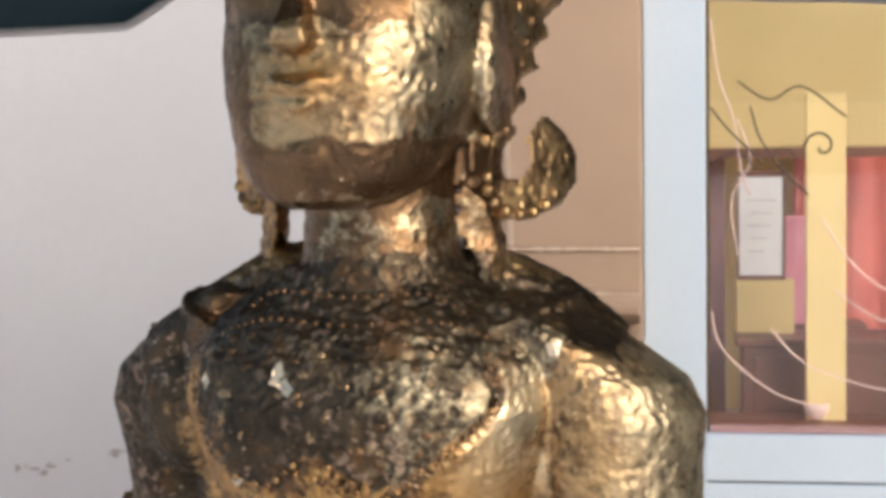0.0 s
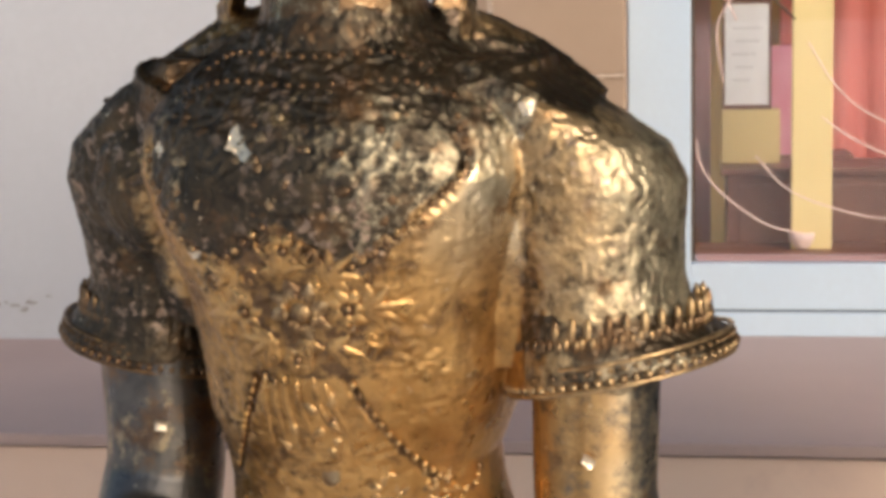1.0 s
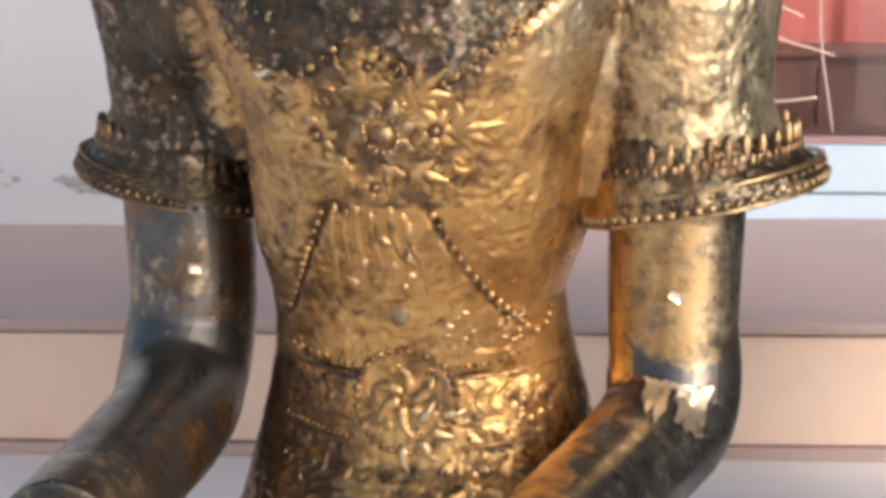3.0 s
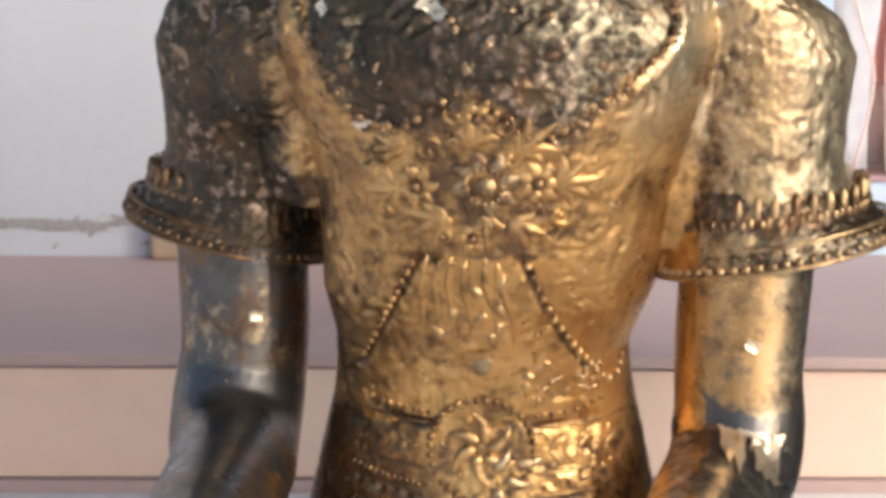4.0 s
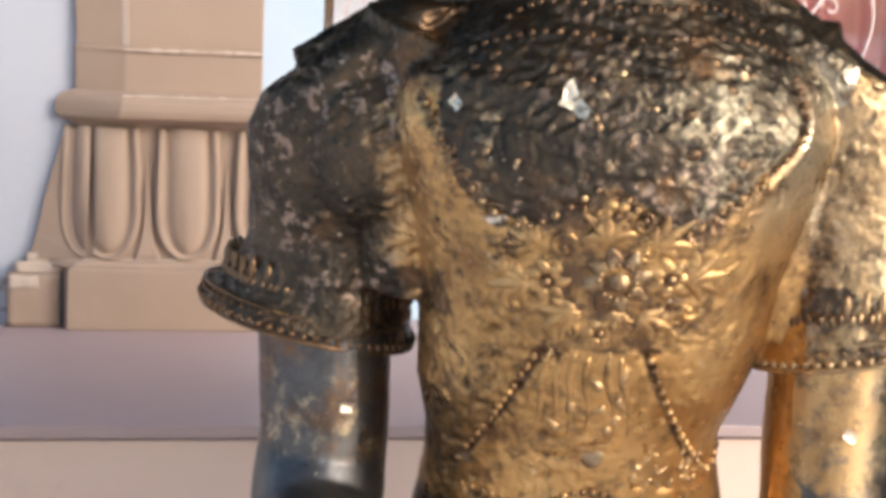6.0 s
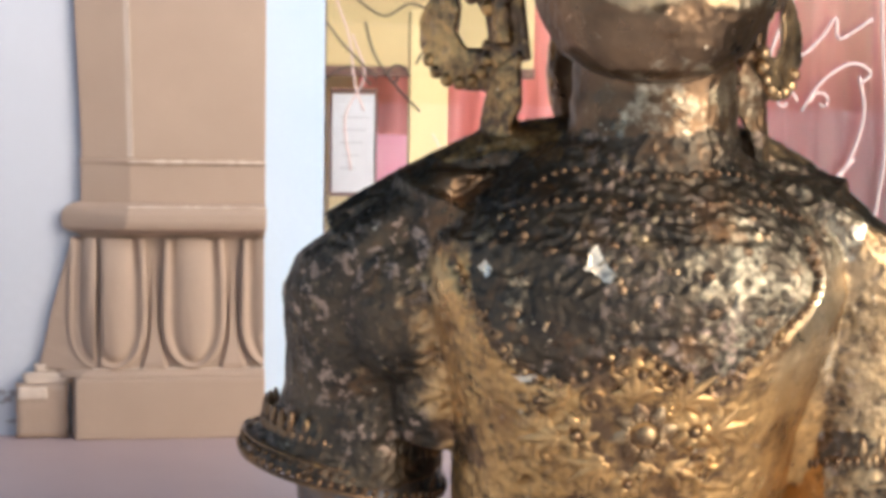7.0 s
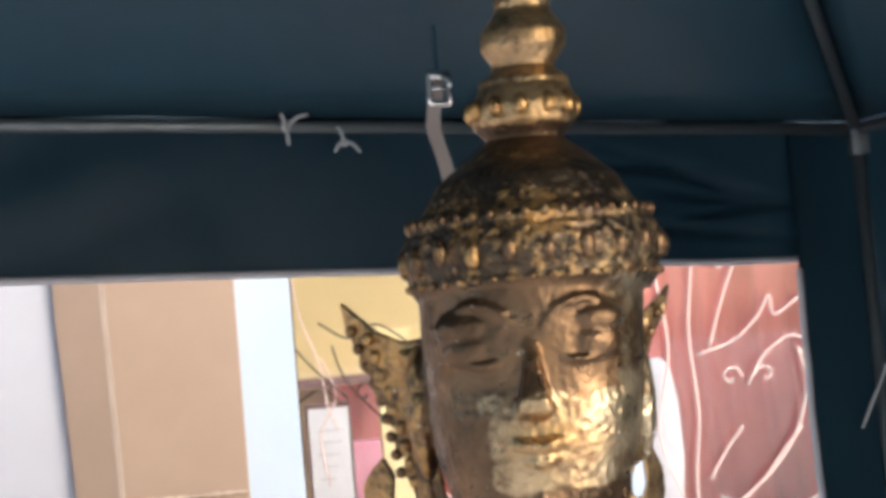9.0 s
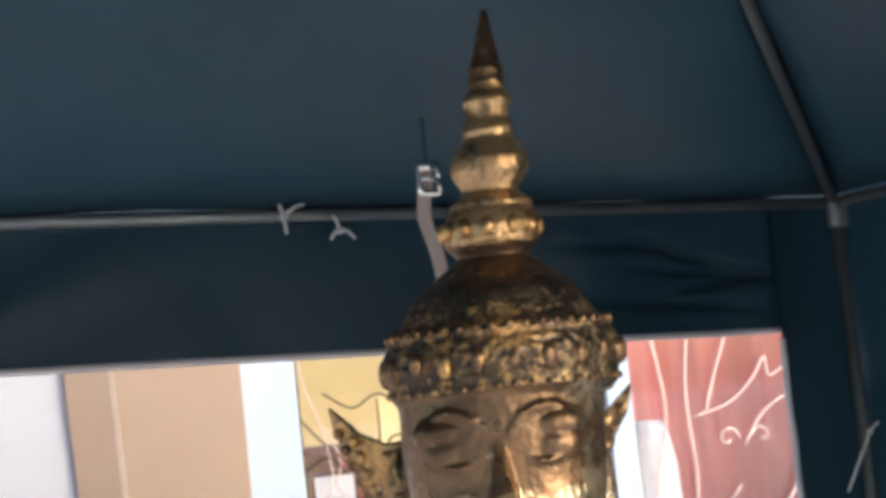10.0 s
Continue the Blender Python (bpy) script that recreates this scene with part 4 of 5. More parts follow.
def wear_and_light(p):
    """Gold and paleness (wear and painted light), skin roughness and carving depth at a point."""
    x, y, z = p
    dx = x - SX
    side = abs(dx)
    gold, pale, rough, carve = 0.62, 0.0, 0.55, 0.0006
    if z > 1.60:
        gold, rough, carve = (0.10 if z < 1.637 else 0.62), 0.5, 0.0008
        pale = 0.3 if z > 1.637 else 0.0
        if z > 1.800:
            gold = 0.02
    elif z > 1.498:
        gold, rough, carve = 0.27, 0.9, 0.0022
        if z > 1.575:
            gold, carve = 0.08, 0.0008
        # crown grows paler towards +x
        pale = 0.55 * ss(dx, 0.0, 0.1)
    elif z > 1.240 and side < 0.112 and (side < 0.075 or y < -0.03 or z > 1.35) and not (side > 0.085 and y > -0.04):
        gold, rough, carve = 0.30, 0.34, 0.0006
        pale = 0.2
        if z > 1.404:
            # brown bare bronze, with the shade of crown and tent painted in
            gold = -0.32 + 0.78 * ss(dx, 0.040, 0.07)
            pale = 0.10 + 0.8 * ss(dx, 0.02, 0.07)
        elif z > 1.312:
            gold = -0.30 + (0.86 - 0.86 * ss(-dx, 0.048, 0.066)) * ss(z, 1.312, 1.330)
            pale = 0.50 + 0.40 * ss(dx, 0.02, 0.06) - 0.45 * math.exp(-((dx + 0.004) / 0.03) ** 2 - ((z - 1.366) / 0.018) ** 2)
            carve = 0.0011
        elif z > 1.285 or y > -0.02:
            # shade under the chin, painted as missing gold
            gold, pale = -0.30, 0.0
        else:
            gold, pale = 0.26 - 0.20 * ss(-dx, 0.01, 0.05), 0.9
    elif z > 1.222 and side > 0.07:
        gold, rough, carve = (0.46 if dx > 0 else 0.42), 0.5, 0.0014
        pale = 0.45 if dx > 0 else 0.0
    elif z > 0.975 and side > 0.118 and not (y < -0.06 and side < 0.13):
        if dx < 0:
            gold, rough, carve = 0.02 + 0.54 * ss(-side, -0.180, -0.154) * ss(-z, -1.175, -1.135), 0.9 - 0.45 * ss(-side, -0.180, -0.154), 0.0018
            pale = 0.4 * ss(side, 0.14, 0.17)
        else:
            gold, rough, carve = 0.56, 0.58, 0.0014
            # pale crackled leaf, made paler still for the highlight on this side
            pale = 0.40 + 0.6 * ss(dx, 0.15, 0.21)
            if z > 1.172:
                gold, pale = 0.10, 0.2
        if z < 1.03:
            carve = 0.0016
            # less gold behind the hem's leaves paints the shade of the gaps
            gold -= 0.12 + 0.30 * ss(z, 1.0, 1.01)
    elif (side > 0.155 or dx > 0.124) and 0.86 < z < 0.985:
        gold, rough, carve = (0.20 if dx < 0 else 0.62 - 0.26 * ss(dx, 0.165, 0.195)), 0.10, 0.0002
        pale = 0.75 if dx < 0 else 0.15 + 0.7 * ss(dx, 0.16, 0.20)
        gold *= ss(z, 0.86, 0.90)
    elif (side > 0.158 or dx > 0.124 or (side > 0.124 and y < -0.12)) and 0.74 < z < 0.9:
        # pale gold on the +x forearm stands in for reflected sky
        gold, rough, carve = (0.20 if dx > 0 else 0.02) + (0.2 if y < -0.21 else 0), 0.09, 0.0002
        pale = 1.0
    elif z > 0.86:
        lo = collar_low(x)
        if z > lo and y < 0.0 or z > 1.2:
            # silver highlights on the collar's +x half are painted in as pale gold
            gold, rough, carve = 0.10 + 0.24 * ss(dx, -0.01, 0.05) * ss(-z, -1.20, -1.17), 0.66, 0.0020
            pale = 0.55 + 0.4 * ss(dx, -0.01, 0.05)
            gold += 0.30 * ss(dx, 0.09, 0.14) * ss(-z, -1.21, -1.15)
        else:
            gold, rough, carve = 0.66, 0.46 - 0.10 * ss(dx, 0.02, 0.06), 0.0014 - 0.0008 * ss(dx, 0.0, 0.06)
            # painted highlight: the breast pales towards the lit +x side
            pale = 0.95 * ss(dx, 0.05, 0.12) * ss(z, 1.03, 1.11)
            if side < 0.075 and z > 0.985:
                carve = 0.0014
                gold -= 0.26 * ss(-side, -0.075, -0.05)
            # trunk gets less gold towards -x and at that flank
            gold -= 0.08 * ss(-dx, 0.0, 0.035)
            gold -= 0.18 * ss(-dx, 0.065, 0.11) * ss(-z, -1.0, -0.93)
    else:
        gold, rough, carve = 0.50 - 0.36 * ss(-dx, 0.055, 0.075), 0.46, 0.0012
    return gold, pale, rough, carve


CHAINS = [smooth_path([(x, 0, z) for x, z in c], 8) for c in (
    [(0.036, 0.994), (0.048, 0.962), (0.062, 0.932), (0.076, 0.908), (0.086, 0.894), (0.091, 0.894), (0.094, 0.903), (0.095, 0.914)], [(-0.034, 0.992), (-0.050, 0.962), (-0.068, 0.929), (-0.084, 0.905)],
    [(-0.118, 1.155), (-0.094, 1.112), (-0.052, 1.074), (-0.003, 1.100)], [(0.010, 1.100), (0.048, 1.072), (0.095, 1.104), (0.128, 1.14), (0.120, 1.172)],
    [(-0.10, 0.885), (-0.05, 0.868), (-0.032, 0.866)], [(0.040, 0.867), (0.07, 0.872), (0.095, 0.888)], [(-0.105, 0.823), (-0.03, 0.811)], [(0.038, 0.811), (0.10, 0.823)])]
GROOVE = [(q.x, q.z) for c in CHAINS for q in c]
norm = [v.normal.copy() for v in skin.vertices]
gilt, leaf, palev, rsk = [], [], [], []
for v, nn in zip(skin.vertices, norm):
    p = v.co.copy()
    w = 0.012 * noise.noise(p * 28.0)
    g_, pl_, r_, c_ = wear_and_light(p + Vector((w, w, 0.8 * w)))
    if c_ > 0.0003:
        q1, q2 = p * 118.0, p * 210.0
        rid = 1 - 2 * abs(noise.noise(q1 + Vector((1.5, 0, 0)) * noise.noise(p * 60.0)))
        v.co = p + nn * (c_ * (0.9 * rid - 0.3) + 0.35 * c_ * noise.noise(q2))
        # hollows of the carving get less gold: their shade is put into the colour
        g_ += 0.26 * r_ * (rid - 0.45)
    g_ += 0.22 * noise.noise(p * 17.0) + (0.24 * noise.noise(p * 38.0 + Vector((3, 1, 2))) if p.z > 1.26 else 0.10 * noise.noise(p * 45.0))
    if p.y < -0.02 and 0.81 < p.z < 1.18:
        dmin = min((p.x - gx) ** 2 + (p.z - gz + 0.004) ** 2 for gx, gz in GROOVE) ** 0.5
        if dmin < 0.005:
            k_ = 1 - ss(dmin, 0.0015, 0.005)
            # darkens the crease along each chain, painting in the shade of its groove
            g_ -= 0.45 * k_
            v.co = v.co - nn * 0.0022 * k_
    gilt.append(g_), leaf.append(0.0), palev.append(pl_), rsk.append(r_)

# small carved ornaments joined on to the same mesh
OV, OF, VALS = [], [], []


@functools.lru_cache(maxsize=None)
def unit_ball(seg):
    b = bmesh.new()
    bmesh.ops.create_uvsphere(b, u_segments=seg, v_segments=max(5, seg * 2 // 3), radius=1)
    b.verts.index_update()
    out = [v.co.copy() for v in b.verts], [tuple(v.index for v in f.verts) for f in b.faces]
    b.free()
    return out


def bead(p, r, gold, pale=0.0, squash=(1, 1, 1), seg=8, head=False):
    p = HEAD @ Vector(p) if head else Vector(p)
    vs, fs = unit_ball(seg)
    n0 = len(OV)
    sx, sy, sz = r * squash[0], r * squash[1], r * squash[2]
    OV.extend((p.x + v.x * sx, p.y + v.y * sy, p.z + v.z * sz) for v in vs)
    OF.extend(tuple(i + n0 for i in f) for f in fs)
    VALS.extend([(gold, pale, 0.0)] * len(vs))


def relief(pts, width, high, gold, pale=0.0, sides=8, fat=0.55):
    """A raised tapering leaf or tendril laid along points in x and z on the statue's front."""
    path = smooth_path([(x, 0, z) for x, z in pts], 4)
    m, n0 = len(path), len(OV)
    spots = [front(q.x, q.z) for q in path]
    tone = gold + random.uniform(-0.12, 0.10)
    for i, (p, nn) in enumerate(spots):
        along = (spots[min(i + 1, m - 1)][0] - spots[max(i - 1, 0)][0]).normalized()
        lat = nn.cross(along).normalized()
        u = i / (m - 1)
        w = width * (0.10 + 0.90 * math.sin(math.pi * min(1.0, u ** fat)) ** 0.8) if u < 1 else width * 0.06
        for k in range(sides):
            a = 2 * math.pi * k / sides
            q = p + lat * (w * math.cos(a)) + nn * (high * (w / width) ** 0.5 * math.sin(a) - 0.0004)
            OV.append((q.x, q.y, q.z))
            # more gold on the crest, less at the foot: painted shade between the leaves
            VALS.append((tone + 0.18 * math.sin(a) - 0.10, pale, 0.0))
    for i in range(m - 1):
        for k in range(sides):
            a, b = n0 + i * sides + k, n0 + i * sides + (k + 1) % sides
            OF.append((a, b, b + sides, a + sides))
    OF.append(tuple(n0 + k for k in range(sides))[::-1])
    OF.append(tuple(n0 + (m - 1) * sides + k for k in range(sides)))


def leaf_at(x, z, ang, length, width, bend, gold, pale=0.0, high=0.003):
    """One bent leaf from x, z in a direction given in degrees."""
    pts, a = [(x, z)], radians(ang)
    for k in range(5):
        x, z = x + length / 5 * math.cos(a), z + length / 5 * math.sin(a)
        a += radians(bend) / 5
        pts.append((x, z))
    relief(pts, width, high, gold, pale)


def fan(x, z, ang, length, n, spread, width, gold, pale=0.0):
    """An acanthus spray: leaves that part from one stem and curl outwards."""
    for k in range(n):
        f = (2 * k / (n - 1) - 1) if n > 1 else 0.0
        leaf_at(x, z, ang + f * spread, length * (1 - 0.35 * abs(f)) * random.uniform(0.9, 1.1), width, 70 * f, gold, pale, 0.0026 + 0.0008 * (1 - abs(f)))


def scroll_at(x, z, r, turn, a0, gold, width=0.0026, pale=0.0):
    """A curled tendril that winds in on itself."""
    relief([(x + r * (1 - 0.085 * k) * math.cos(a0 + turn * 0.62 * k), z + r * (1 - 0.085 * k) * math.sin(a0 + turn * 0.62 * k)) for k in range(10)], width, width, gold, pale, 7, 0.8)
    p, nn = front(x, z)
    bead(p, width * 1.1, gold, pale, (1, 0.8, 1), 7)


def flake(hits, curl=0.0012):
    """A torn flake of pale leaf from three or four corners, lifted a little at its edge."""
    n0, rows = len(OV), 9
    big = max(abs(hits[0][0] - hits[1][0]), abs(hits[1][1] - hits[2][1]), 0.004)
    a, b, c = hits[:3]
    d = hits[3] if len(hits) > 3 else c
    for lift in (0.0004, 0.0010):
        for i in range(rows + 1):
            for k in range(rows + 1):
                u, v = i / rows, k / rows
                x = (1 - u) * ((1 - v) * a[0] + v * b[0]) + u * ((1 - v) * d[0] + v * c[0])
                z = (1 - u) * ((1 - v) * a[1] + v * b[1]) + u * ((1 - v) * d[1] + v * c[1])
                x += 0.22 * big * noise.noise(Vector((x * 230, z * 230, 1)))
                z += 0.22 * big * noise.noise(Vector((x * 230, z * 230, 7)))
                p, nn = front(x, z)
                p = p + nn * (lift + curl * (2 * u - 1) ** 2 + 0.0006 * noise.noise(Vector((x * 300, z * 300, 3))))
                OV.append((p.x, p.y, p.z))
                VALS.append((0.4, 0.6, 1.0))
    side = (rows + 1) ** 2
    for i in range(rows):
        for k in range(rows):
            q = [n0 + i * (rows + 1) + k, n0 + i * (rows + 1) + k + 1, n0 + (i + 1) * (rows + 1) + k + 1, n0 + (i + 1) * (rows + 1) + k]
            OF.append(tuple(q[::-1]))
            OF.append(tuple(v + side for v in q))


def string_of(pts, step, r, gold, pale=0.0):
    path = smooth_path([(x, 0, z) for x, z in pts], 12)
    acc = 0.0
    for a, b in zip(path, path[1:]):
        acc += (b - a).length
        if acc >= step:
            acc = 0.0
            p, n_ = front(b.x, b.z)
            bead(p + n_ * r * 0.2, r * random.uniform(0.8, 1.05), gold - 0.1 + random.uniform(-0.2, 0.12), pale, (1, 0.8, 1), 7)


string_of([(0.036, 0.994), (0.048, 0.962), (0.062, 0.932), (0.076, 0.908), (0.086, 0.894), (0.091, 0.894), (0.094, 0.903), (0.095, 0.914)], 0.0058, 0.0031, 0.62, 0.15)
string_of([(-0.034, 0.992), (-0.050, 0.962), (-0.068, 0.929), (-0.084, 0.905)], 0.0058, 0.0031, 0.58)
string_of([(-0.118, 1.155), (-0.094, 1.112), (-0.052, 1.074), (-0.003, 1.100)], 0.0060, 0.0030, 0.42, 0.3)
string_of([(0.010, 1.100), (0.048, 1.072), (0.095, 1.104), (0.128, 1.14), (0.120, 1.172)], 0.0060, 0.0030, 0.50, 0.2)
string_of([(-0.07, 1.20), (-0.04, 1.215), (0.02, 1.212), (0.07, 1.214), (0.10, 1.20)], 0.0055, 0.0027, 0.12)
string_of([(-0.085, 1.185), (-0.04, 1.196), (0.02, 1.193), (0.08, 1.196), (0.115, 1.185)], 0.0055, 0.0027, 0.12)
string_of([(-0.090, 0.880), (-0.05, 0.872), (-0.030, 0.870)], 0.0046, 0.0024, 0.45)
string_of([(0.036, 0.870), (0.065, 0.874), (0.086, 0.882)], 0.0046, 0.0024, 0.5)
string_of([(-0.095, 0.826), (-0.04, 0.818)], 0.0046, 0.0024, 0.45)
string_of([(0.04, 0.818), (0.088, 0.827)], 0.0046, 0.0024, 0.5)


# central flower on the breast with its pearl
for k in range(8):
    a = 45 * k + 10
    leaf_at(0.013 + 0.009 * math.cos(radians(a)), 1.041 + 0.009 * math.sin(radians(a)), a, 0.015, 0.0072, 25, 0.36, 0.5, 0.0032)
for k in range(16):
    a = 2 * math.pi * k / 16
    p_, n_ = front(0.013 + 0.0118 * math.cos(a), 1.041 + 0.0118 * math.sin(a))
    bead(p_ + n_ * 0.002, 0.0022, 0.36, 0.4, (1, 1, 1), 7)
p_, n_ = front(0.014, 1.041)
bead(p_ + n_ * 0.0005, 0.0080, 0.34, 0.35, (1, 0.6, 1), 16)
# flowers and leaves that flank it
for x, z, r, g0, n in ((-0.032, 1.038, 0.012, 0.52, 7), (0.047, 1.043, 0.011, 0.60, 7), (0.004, 1.004, 0.009, 0.50, 6), (-0.058, 1.062, 0.010, 0.40, 6), (0.010, 1.084, 0.010, 0.46, 6)):
    for k in range(n):
        a = 360 * k / n
        leaf_at(x + 0.4 * r * math.cos(radians(a)), z + 0.4 * r * math.sin(radians(a)), a, r, 0.0052, 40, g0, 0.1, 0.0024)
    p_, n_ = front(x, z)
    bead(p_ + n_ * 0.001, 0.36 * r, g0 - 0.25, 0.1, (1, 0.8, 1), 10)
for x, z, ang, L, n, spread, g0 in ((0.058, 1.043, 8, 0.030, 5, 42, 0.60), (-0.044, 1.036, 190, 0.026, 5, 45, 0.50), (0.006, 1.066, 95, 0.030, 5, 50, 0.46), (-0.040, 1.062, 150, 0.026, 5, 45, 0.40),
                                    (0.036, 1.064, 40, 0.028, 5, 45, 0.44), (-0.012, 1.020, 215, 0.030, 5, 40, 0.55), (0.030, 1.018, -45, 0.026, 4, 40, 0.36), (-0.060, 1.040, 110, 0.020, 4, 45, 0.45), (0.014, 1.020, -92, 0.024, 3, 35, 0.30)):
    fan(x, z, ang, L, n, spread, 0.0052, g0 + 0.05, 0.1)
for x, z, r, turn, a0, g0 in ((-0.022, 1.062, 0.010, 1, 0.5, 0.42), (0.030, 1.060, 0.009, -1, 2.0, 0.45), (-0.052, 1.020, 0.009, 1, 1.0, 0.52), (0.060, 1.022, 0.008, -1, 0.2, 0.62), (-0.016, 1.004, 0.008, -1, 3.0, 0.5), (-0.002, 1.086, 0.009, 1, 2.6, 0.40), (0.026, 1.080, 0.008, -1, 1.2, 0.42)):
    scroll_at(x, z, r, turn, a0, g0)
# worked border down both sides of the breast collar
for k in range(9):
    u = k / 8
    scroll_at(-0.104 + 0.046 * u, 1.128 - 0.060 * u, 0.0055, (-1) ** k, 1.1 * k, 0.30, 0.0018, 0.4)
    scroll_at(0.104 - 0.046 * u, 1.104 - 0.026 * u, 0.0052, -(-1) ** k, 1.1 * k, 0.30, 0.0018, 0.4)
for k in range(60):
    x, z = random.uniform(-0.090, 0.100), random.uniform(1.105, 1.190)
    p_, n_ = front(x, z)
    bead(p_ - n_ * 0.0012, random.uniform(0.003, 0.0055), random.uniform(0.0, 0.5), 0.6, (random.uniform(0.8, 1.4), 0.45, random.uniform(0.8, 1.4)), 8)
# long hanging leaves on the belly, with a seam between them
for k, x in enumerate((-0.026, -0.018, -0.010, -0.001, 0.012, 0.020)):
    relief([(x, 0.992 - 0.004 * (k % 2)), (1.15 * x - 0.002, 0.970), (1.3 * x + 0.002, 0.948), (1.35 * x, 0.930 - 0.006 * (k % 3))], 0.0030, 0.0026, 0.52, 0.05)
for x, z, ang in ((0.020, 0.968, 60), (0.018, 0.958, -70), (0.012, 0.950, 200), (0.020, 0.944, -110), (0.008, 0.962, 120), (0.014, 0.936, -95), (-0.012, 0.944, 80), (-0.020, 0.930, 110)):
    leaf_at(x, z, ang, 0.013, 0.0042, 45, 0.55, 0.25, 0.0034)
p_, n_ = front(0.005, 0.914)
bead(p_ - n_ * 0.0036, 0.0105, 0.45, 0.8, (0.85, 0.40, 1.3), 14)
for k in range(30):
    x, z = random.uniform(0.026, 0.090), random.uniform(0.884, 0.912)
    if z < 0.925 - 0.3 * abs(x - 0.03):
        leaf_at(x, z, random.uniform(0, 360), 0.008, 0.0020, random.uniform(-120, 120), 0.52, 0.3, 0.0020)
# torn flakes of leaf
for f in ([(-0.030, 1.153), (-0.023, 1.168), (-0.010, 1.150), (-0.013, 1.143)], [(0.154, 1.180), (0.164, 1.179), (0.163, 1.170), (0.156, 1.172)], [(-0.174, 0.926), (-0.166, 0.926), (-0.166, 0.918), (-0.174, 0.919)],
          [(0.182, 0.930), (0.190, 0.926), (0.188, 0.918), (0.181, 0.922)], [(-0.098, 1.150), (-0.093, 1.156), (-0.090, 1.146), (-0.093, 1.143)], [(0.166, 0.866), (0.186, 0.863), (0.181, 0.850), (0.168, 0.858)], [(0.184, 0.864), (0.208, 0.858), (0.207, 0.832), (0.191, 0.847)], [(-0.076, 1.079), (-0.062, 1.082), (-0.058, 1.077), (-0.070, 1.074)]):
    flake(f)
# buckle: beaded rim round curled foliage
BX, BZ = 0.004, 0.846
p0, _ = front(BX, BZ)
bead(p0 + Vector((0, 0.004, 0)), 0.034, 0.34, 0.0, (1, 0.10, 1), 24)
for k in range(34):
    a = 2 * math.pi * k / 34
    q, n2 = front(BX + 0.0365 * math.cos(a), BZ + 0.0365 * math.sin(a))
    bead((q.x, min(q.y, p0.y + 0.004) - 0.001, q.z), 0.0030 * random.uniform(0.85, 1.1), 0.32 + random.uniform(-0.15, 0.1), 0.1, (1, 0.8, 1), 7)


for k in range(6):
    leaf_at(BX + 0.004 * math.cos(1.05 * k), BZ + 0.004 * math.sin(1.05 * k), 60 * k + 20, 0.025, 0.0052, 75, 0.46, 0.15, 0.0042)
    scroll_at(BX + 0.024 * math.cos(1.05 * k + 0.9), BZ + 0.024 * math.sin(1.05 * k + 0.9), 0.0058, (-1) ** k, k, 0.40, 0.0020)
for x, z, ang in ((0.022, 0.828, -40), (0.016, 0.820, -75), (0.004, 0.815, -100), (0.028, 0.838, -10), (0.012, 0.832, 30)):
    leaf_at(x, z, ang, 0.020, 0.0055, 60, 0.52, 0.5, 0.0060)
# chevrons on the belt, worn down on one side
for k in range(7):
    for s in (-1, 1):
        x = BX + s * (0.046 + 0.0088 * k)
        if abs(x + 0.007) < 0.098:
            g0, hh = (0.46, 0.0028) if s > 0 else (0.08, 0.0012)
            for dz in (-1, 1):
                relief([(x, 0.846), (x + s * 0.005, 0.846 + dz * 0.006), (x + s * 0.011, 0.846 + dz * 0.0125)], 0.0024, hh, g0, 0.1)
# raised welts along the belt's edges
for z0 in (0.862, 0.829, 0.814):
    for s in (-1, 1):
        relief([(BX + s * d, z0 + 0.09 * max(0.0, d - 0.04)) for d in (0.036, 0.055, 0.075, 0.088, 0.098)], 0.0022, 0.0022, 0.44 if s > 0 else 0.16, 0.1, 8, 0.35)
# tendrils on the skirt under the belt
for k in range(9):
    x = -0.085 + 0.0205 * k
    g0 = 0.46 if x > -0.04 else 0.16
    if abs(x - BX) > 0.03:
        scroll_at(x, 0.796, 0.0098, (-1) ** k, 1.3 * k, g0, 0.0026)
        fan(x + 0.008, 0.790, 20 + 60 * (k % 3), 0.014, 3, 45, 0.0026, g0)
    scroll_at(x + 0.006, 0.770, 0.0090, -(-1) ** k, 0.7 * k, g0, 0.0026)
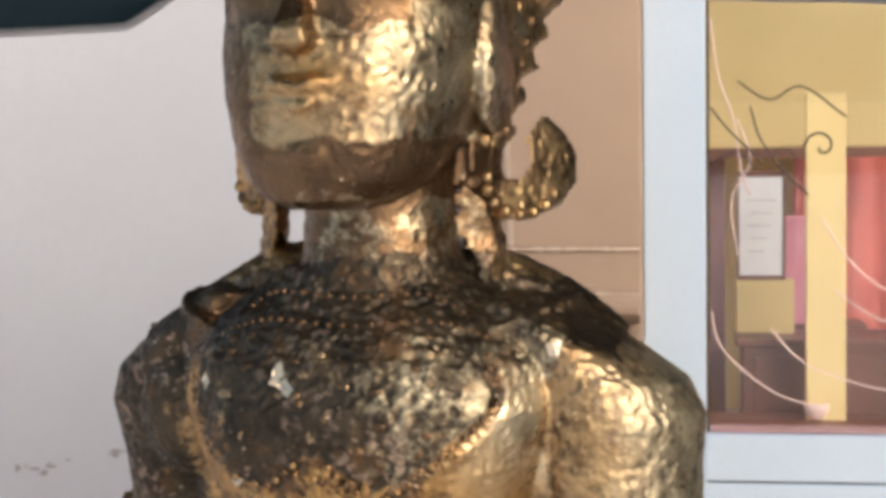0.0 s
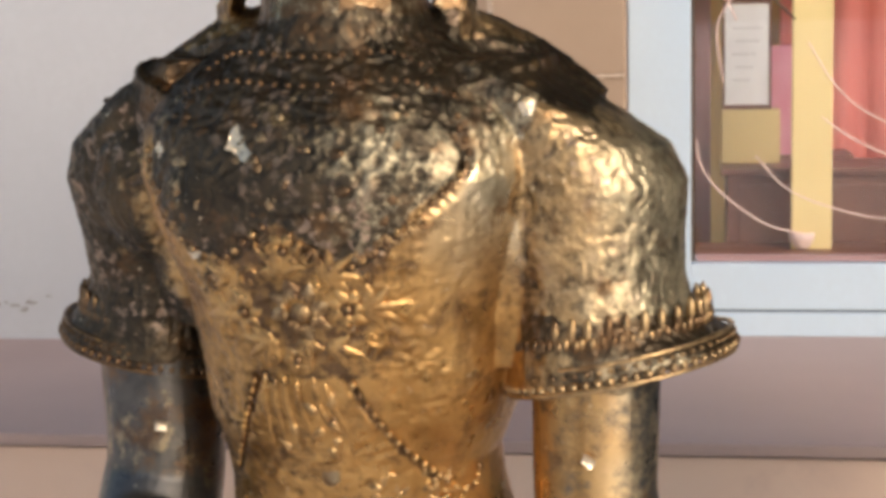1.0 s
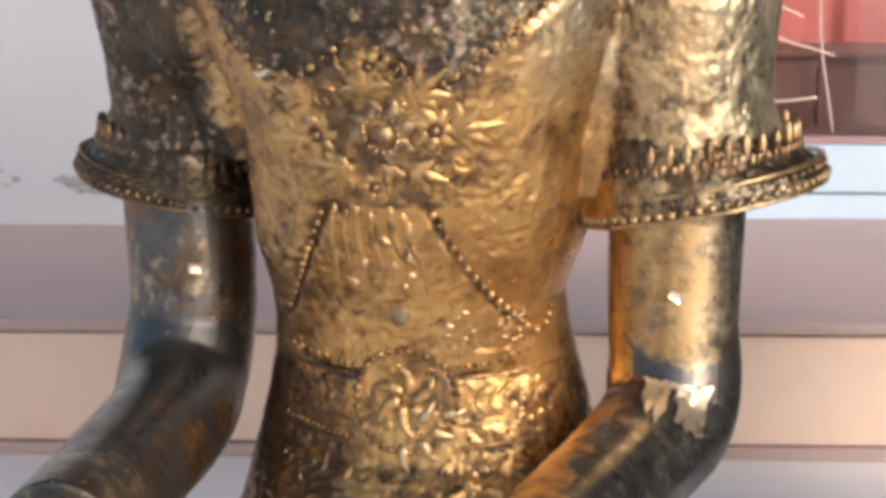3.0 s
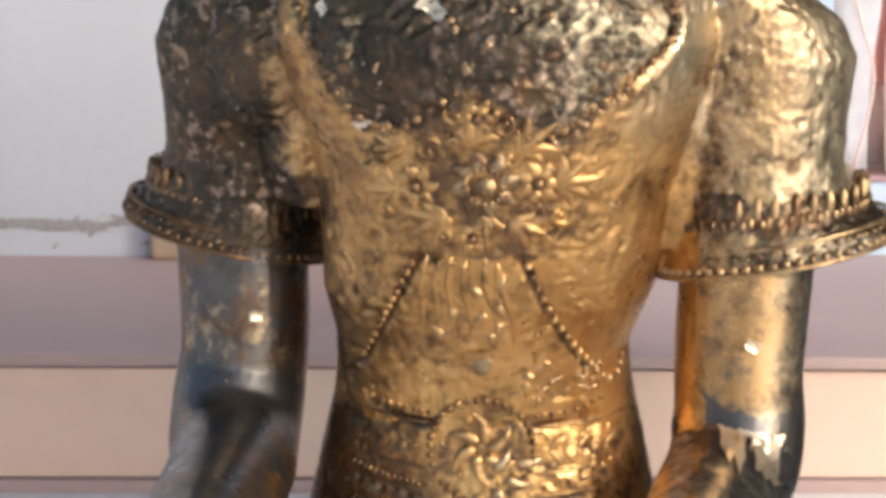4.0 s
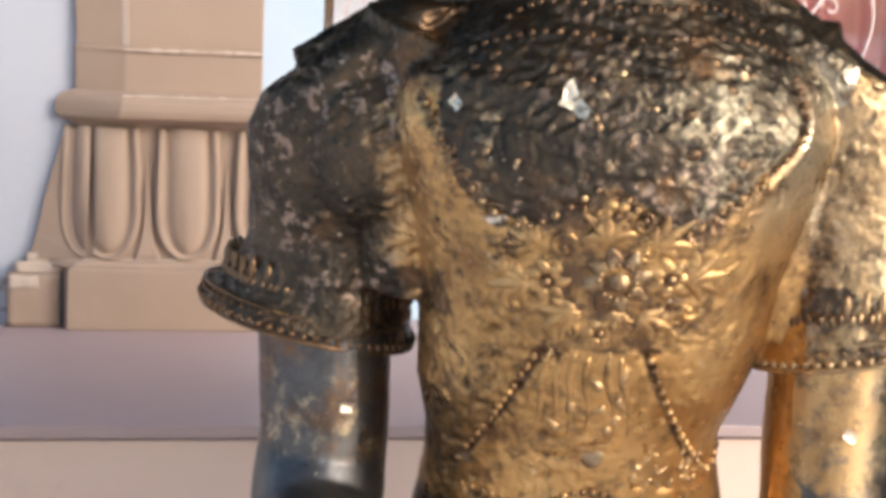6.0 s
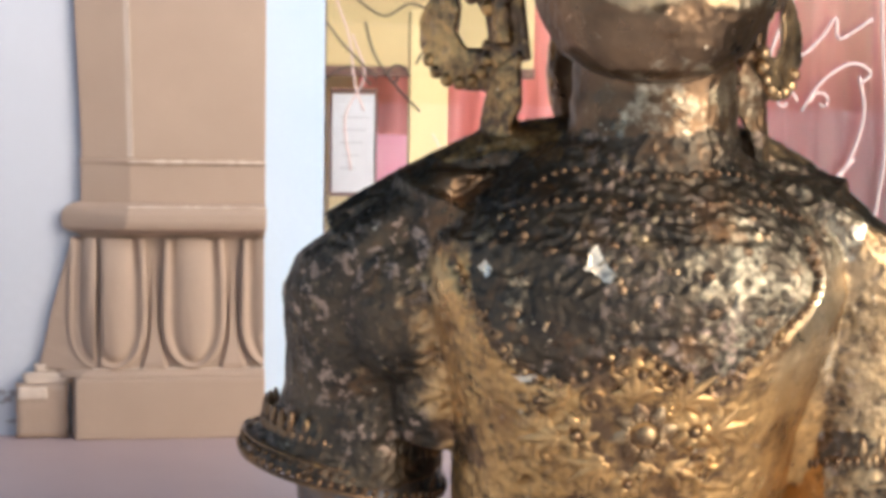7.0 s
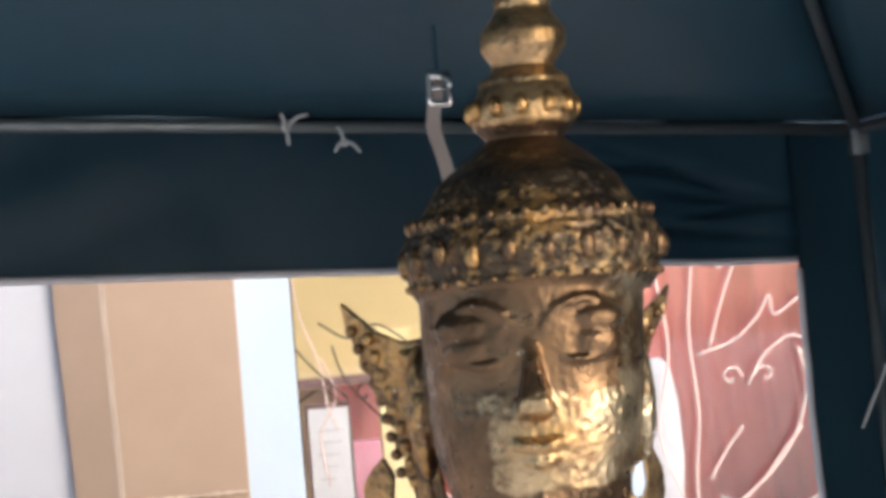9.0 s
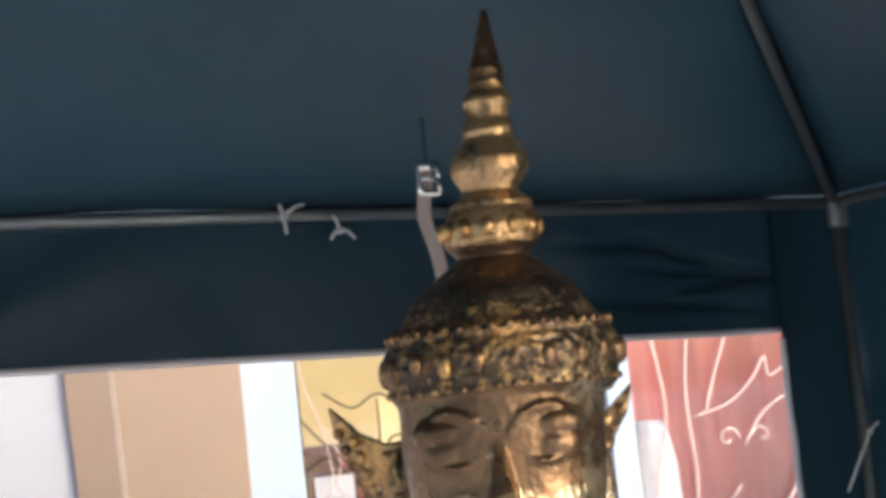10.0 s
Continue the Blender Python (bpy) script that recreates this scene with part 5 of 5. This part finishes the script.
# sleeve hems: upright leaves over a beaded rim
for s in (-1, 1):
    g0, pl0 = (0.10, 0.0) if s < 0 else (0.42, 0.45)
    for k in range(60):
        a = 2 * math.pi * k / 60
        u_, v_ = math.cos(a), math.sin(a)
        z = 0.984 + 0.017 * s * u_
        z += 0.004
        x, y = SX - 0.022 - (0.0215 if s < 0 else 0) + s * 0.192 + (0.080 if s < 0 else 0.0825) * u_, (0.082 if s < 0 else 0.038) + (0.0855 if s < 0 else 0.0905) * v_
        z -= 0.011 if s < 0 else 0
        bead((x, y, z - 0.001), 0.0034, g0 + 0.05, pl0, (1, 1, 1), 6)
        bead((x - 0.002 * u_, y - 0.002 * v_, z + 0.006), 0.0026, g0, pl0, (1, 1, 0.7), 6)
    ox, oy = SX - 0.022 - (0.0215 if s < 0 else 0) + s * 0.184, (0.081 if s < 0 else 0.037)
    ax_, ay_, low = (0.068, 0.075, 0.011) if s < 0 else (0.0700, 0.0805, 0.0)
    for k in range(34):
        a = 2 * math.pi * (k + 0.25 * random.random()) / 34
        u_, v_ = math.cos(a), math.sin(a)
        z = 1.020 + 0.010 * s * u_ - low
        gk = g0 + random.uniform(-0.35, 0.18)
        tall = random.uniform(1.7, 2.3)
        bead((ox + ax_ * u_, oy + ay_ * v_, z), 0.0058, gk, pl0, (0.60, 0.50, tall), 8)
        for side in (-1, 1):
            b_ = a + side * 0.052
            bead((ox + (ax_ + 0.002) * math.cos(b_), oy + (ay_ + 0.002) * math.sin(b_), z - 0.007), 0.0042, gk - 0.05, pl0, (0.7, 0.7, 1.3), 7)
    # plain fillets above and below the beaded rim
    for dz, grow in ((-0.0055, 0.0), (0.0105, -0.003)):
        n0, m = len(OV), 72
        for k in range(m):
            a = 2 * math.pi * k / m
            u_, v_ = math.cos(a), math.sin(a)
            rx_, ry_ = (0.080 if s < 0 else 0.0825) + grow, (0.0855 if s < 0 else 0.0905) + grow
            c_ = Vector((SX - 0.022 - (0.0215 if s < 0 else 0) + s * 0.192 + rx_ * u_, (0.082 if s < 0 else 0.038) + ry_ * v_, 0.988 + 0.017 * s * u_ - low + dz))
            for q in range(6):
                b_ = 2 * math.pi * q / 6
                OV.append(tuple(c_ + Vector((u_, v_, 0)) * (0.0019 * math.cos(b_)) + Vector((0, 0, 0.0019 * math.sin(b_)))))
                VALS.append((g0 + 0.12, pl0, 0.0))
        for k in range(m):
            for q in range(6):
                OF.append((n0 + k * 6 + q, n0 + ((k + 1) % m) * 6 + q, n0 + ((k + 1) % m) * 6 + (q + 1) % 6, n0 + k * 6 + (q + 1) % 6))
# crown rows and ear leaves
for k in range(44):
    a = 2 * math.pi * k / 44
    u_, v_ = math.cos(a), math.sin(a)
    cx = SX + 0.018
    bead((cx + 0.113 * u_, -0.026 + 0.113 * v_, 1.511), 0.0036, 0.30, 0.2, (1, 1, 1), 6, True)
    bead((cx + 0.109 * u_, -0.026 + 0.109 * v_, 1.566), random.uniform(0.0036, 0.005), random.uniform(0.1, 0.35), 0.3 if u_ > 0 else 0.0, (1, 1, 1.3), 6, True)
    if k % 2 == 0:
        bead((cx + 0.116 * u_, -0.026 + 0.116 * v_, 1.535 + 0.003 * random.uniform(-1, 1)), random.uniform(0.006, 0.0085), random.uniform(0.1, 0.4), 0.35 if u_ > 0 else 0.0, (0.9, 0.9, 1.7), 8, True)
for k in range(12):
    a = 2 * math.pi * k / 12
    bead((SX + 0.021 + 0.047 * math.cos(a), -0.0255 + 0.047 * math.sin(a), 1.665), 0.007, 0.55, 0, (1, 1, 1.5), 6, True)
for s in (-1, 1):
    for k in range(9):
        z = 1.335 + 0.0165 * k
        x = SX - 0.009 + s * (0.098 + 0.0035 * k)
        bead(ear_sweep(s, (x, -0.001, z)), 0.0068, 0.52, 0.3 if s > 0 else 0, (1, 0.6, 1), 8, True)
        bead(ear_sweep(s, (x + s * 0.014, -0.001, z + 0.007)), 0.0056, 0.30, 0.3 if s > 0 else 0, (1, 0.6, 1), 8, True)
    for k in range(8):
        a = -0.4 - 0.42 * k
        bead(ear_sweep(s, (SX - 0.009 + s * (0.122 + 0.024 * math.cos(a)), 0.003, 1.303 + 0.024 * math.sin(a))), 0.0054, 0.48, 0.3 if s > 0 else 0, (1, 0.7, 1), 8, True)

# one mesh out of skin and ornaments
nv = len(skin.vertices)
full = bpy.data.meshes.new("statue")
BASE = Vector((SX, 0.0, 0.0))
full.from_pydata([v.co - BASE for v in skin.vertices] + [Vector(v) - BASE for v in OV], [], [tuple(p.vertices) for p in skin.polygons] + [tuple(i + nv for i in f) for f in OF])
for g_, pl_, lf_ in VALS:
    gilt.append(g_), leaf.append(lf_), palev.append(pl_), rsk.append(0.33)
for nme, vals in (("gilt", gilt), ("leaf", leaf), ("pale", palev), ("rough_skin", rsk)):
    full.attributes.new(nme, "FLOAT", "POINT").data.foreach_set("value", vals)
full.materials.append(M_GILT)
full.polygons.foreach_set("use_smooth", [True] * len(full.polygons))
full.update()
statue = tagged(new("statue", full), "worn gilded bronze standing statue with a tiered spire crown", "statue")
PIV = Vector((SX, -0.08, 0))
statue.matrix_world = Matrix.Translation(PIV) @ pose(0, 0, 0, 0, 0, -13) @ Matrix.Translation(BASE - PIV)
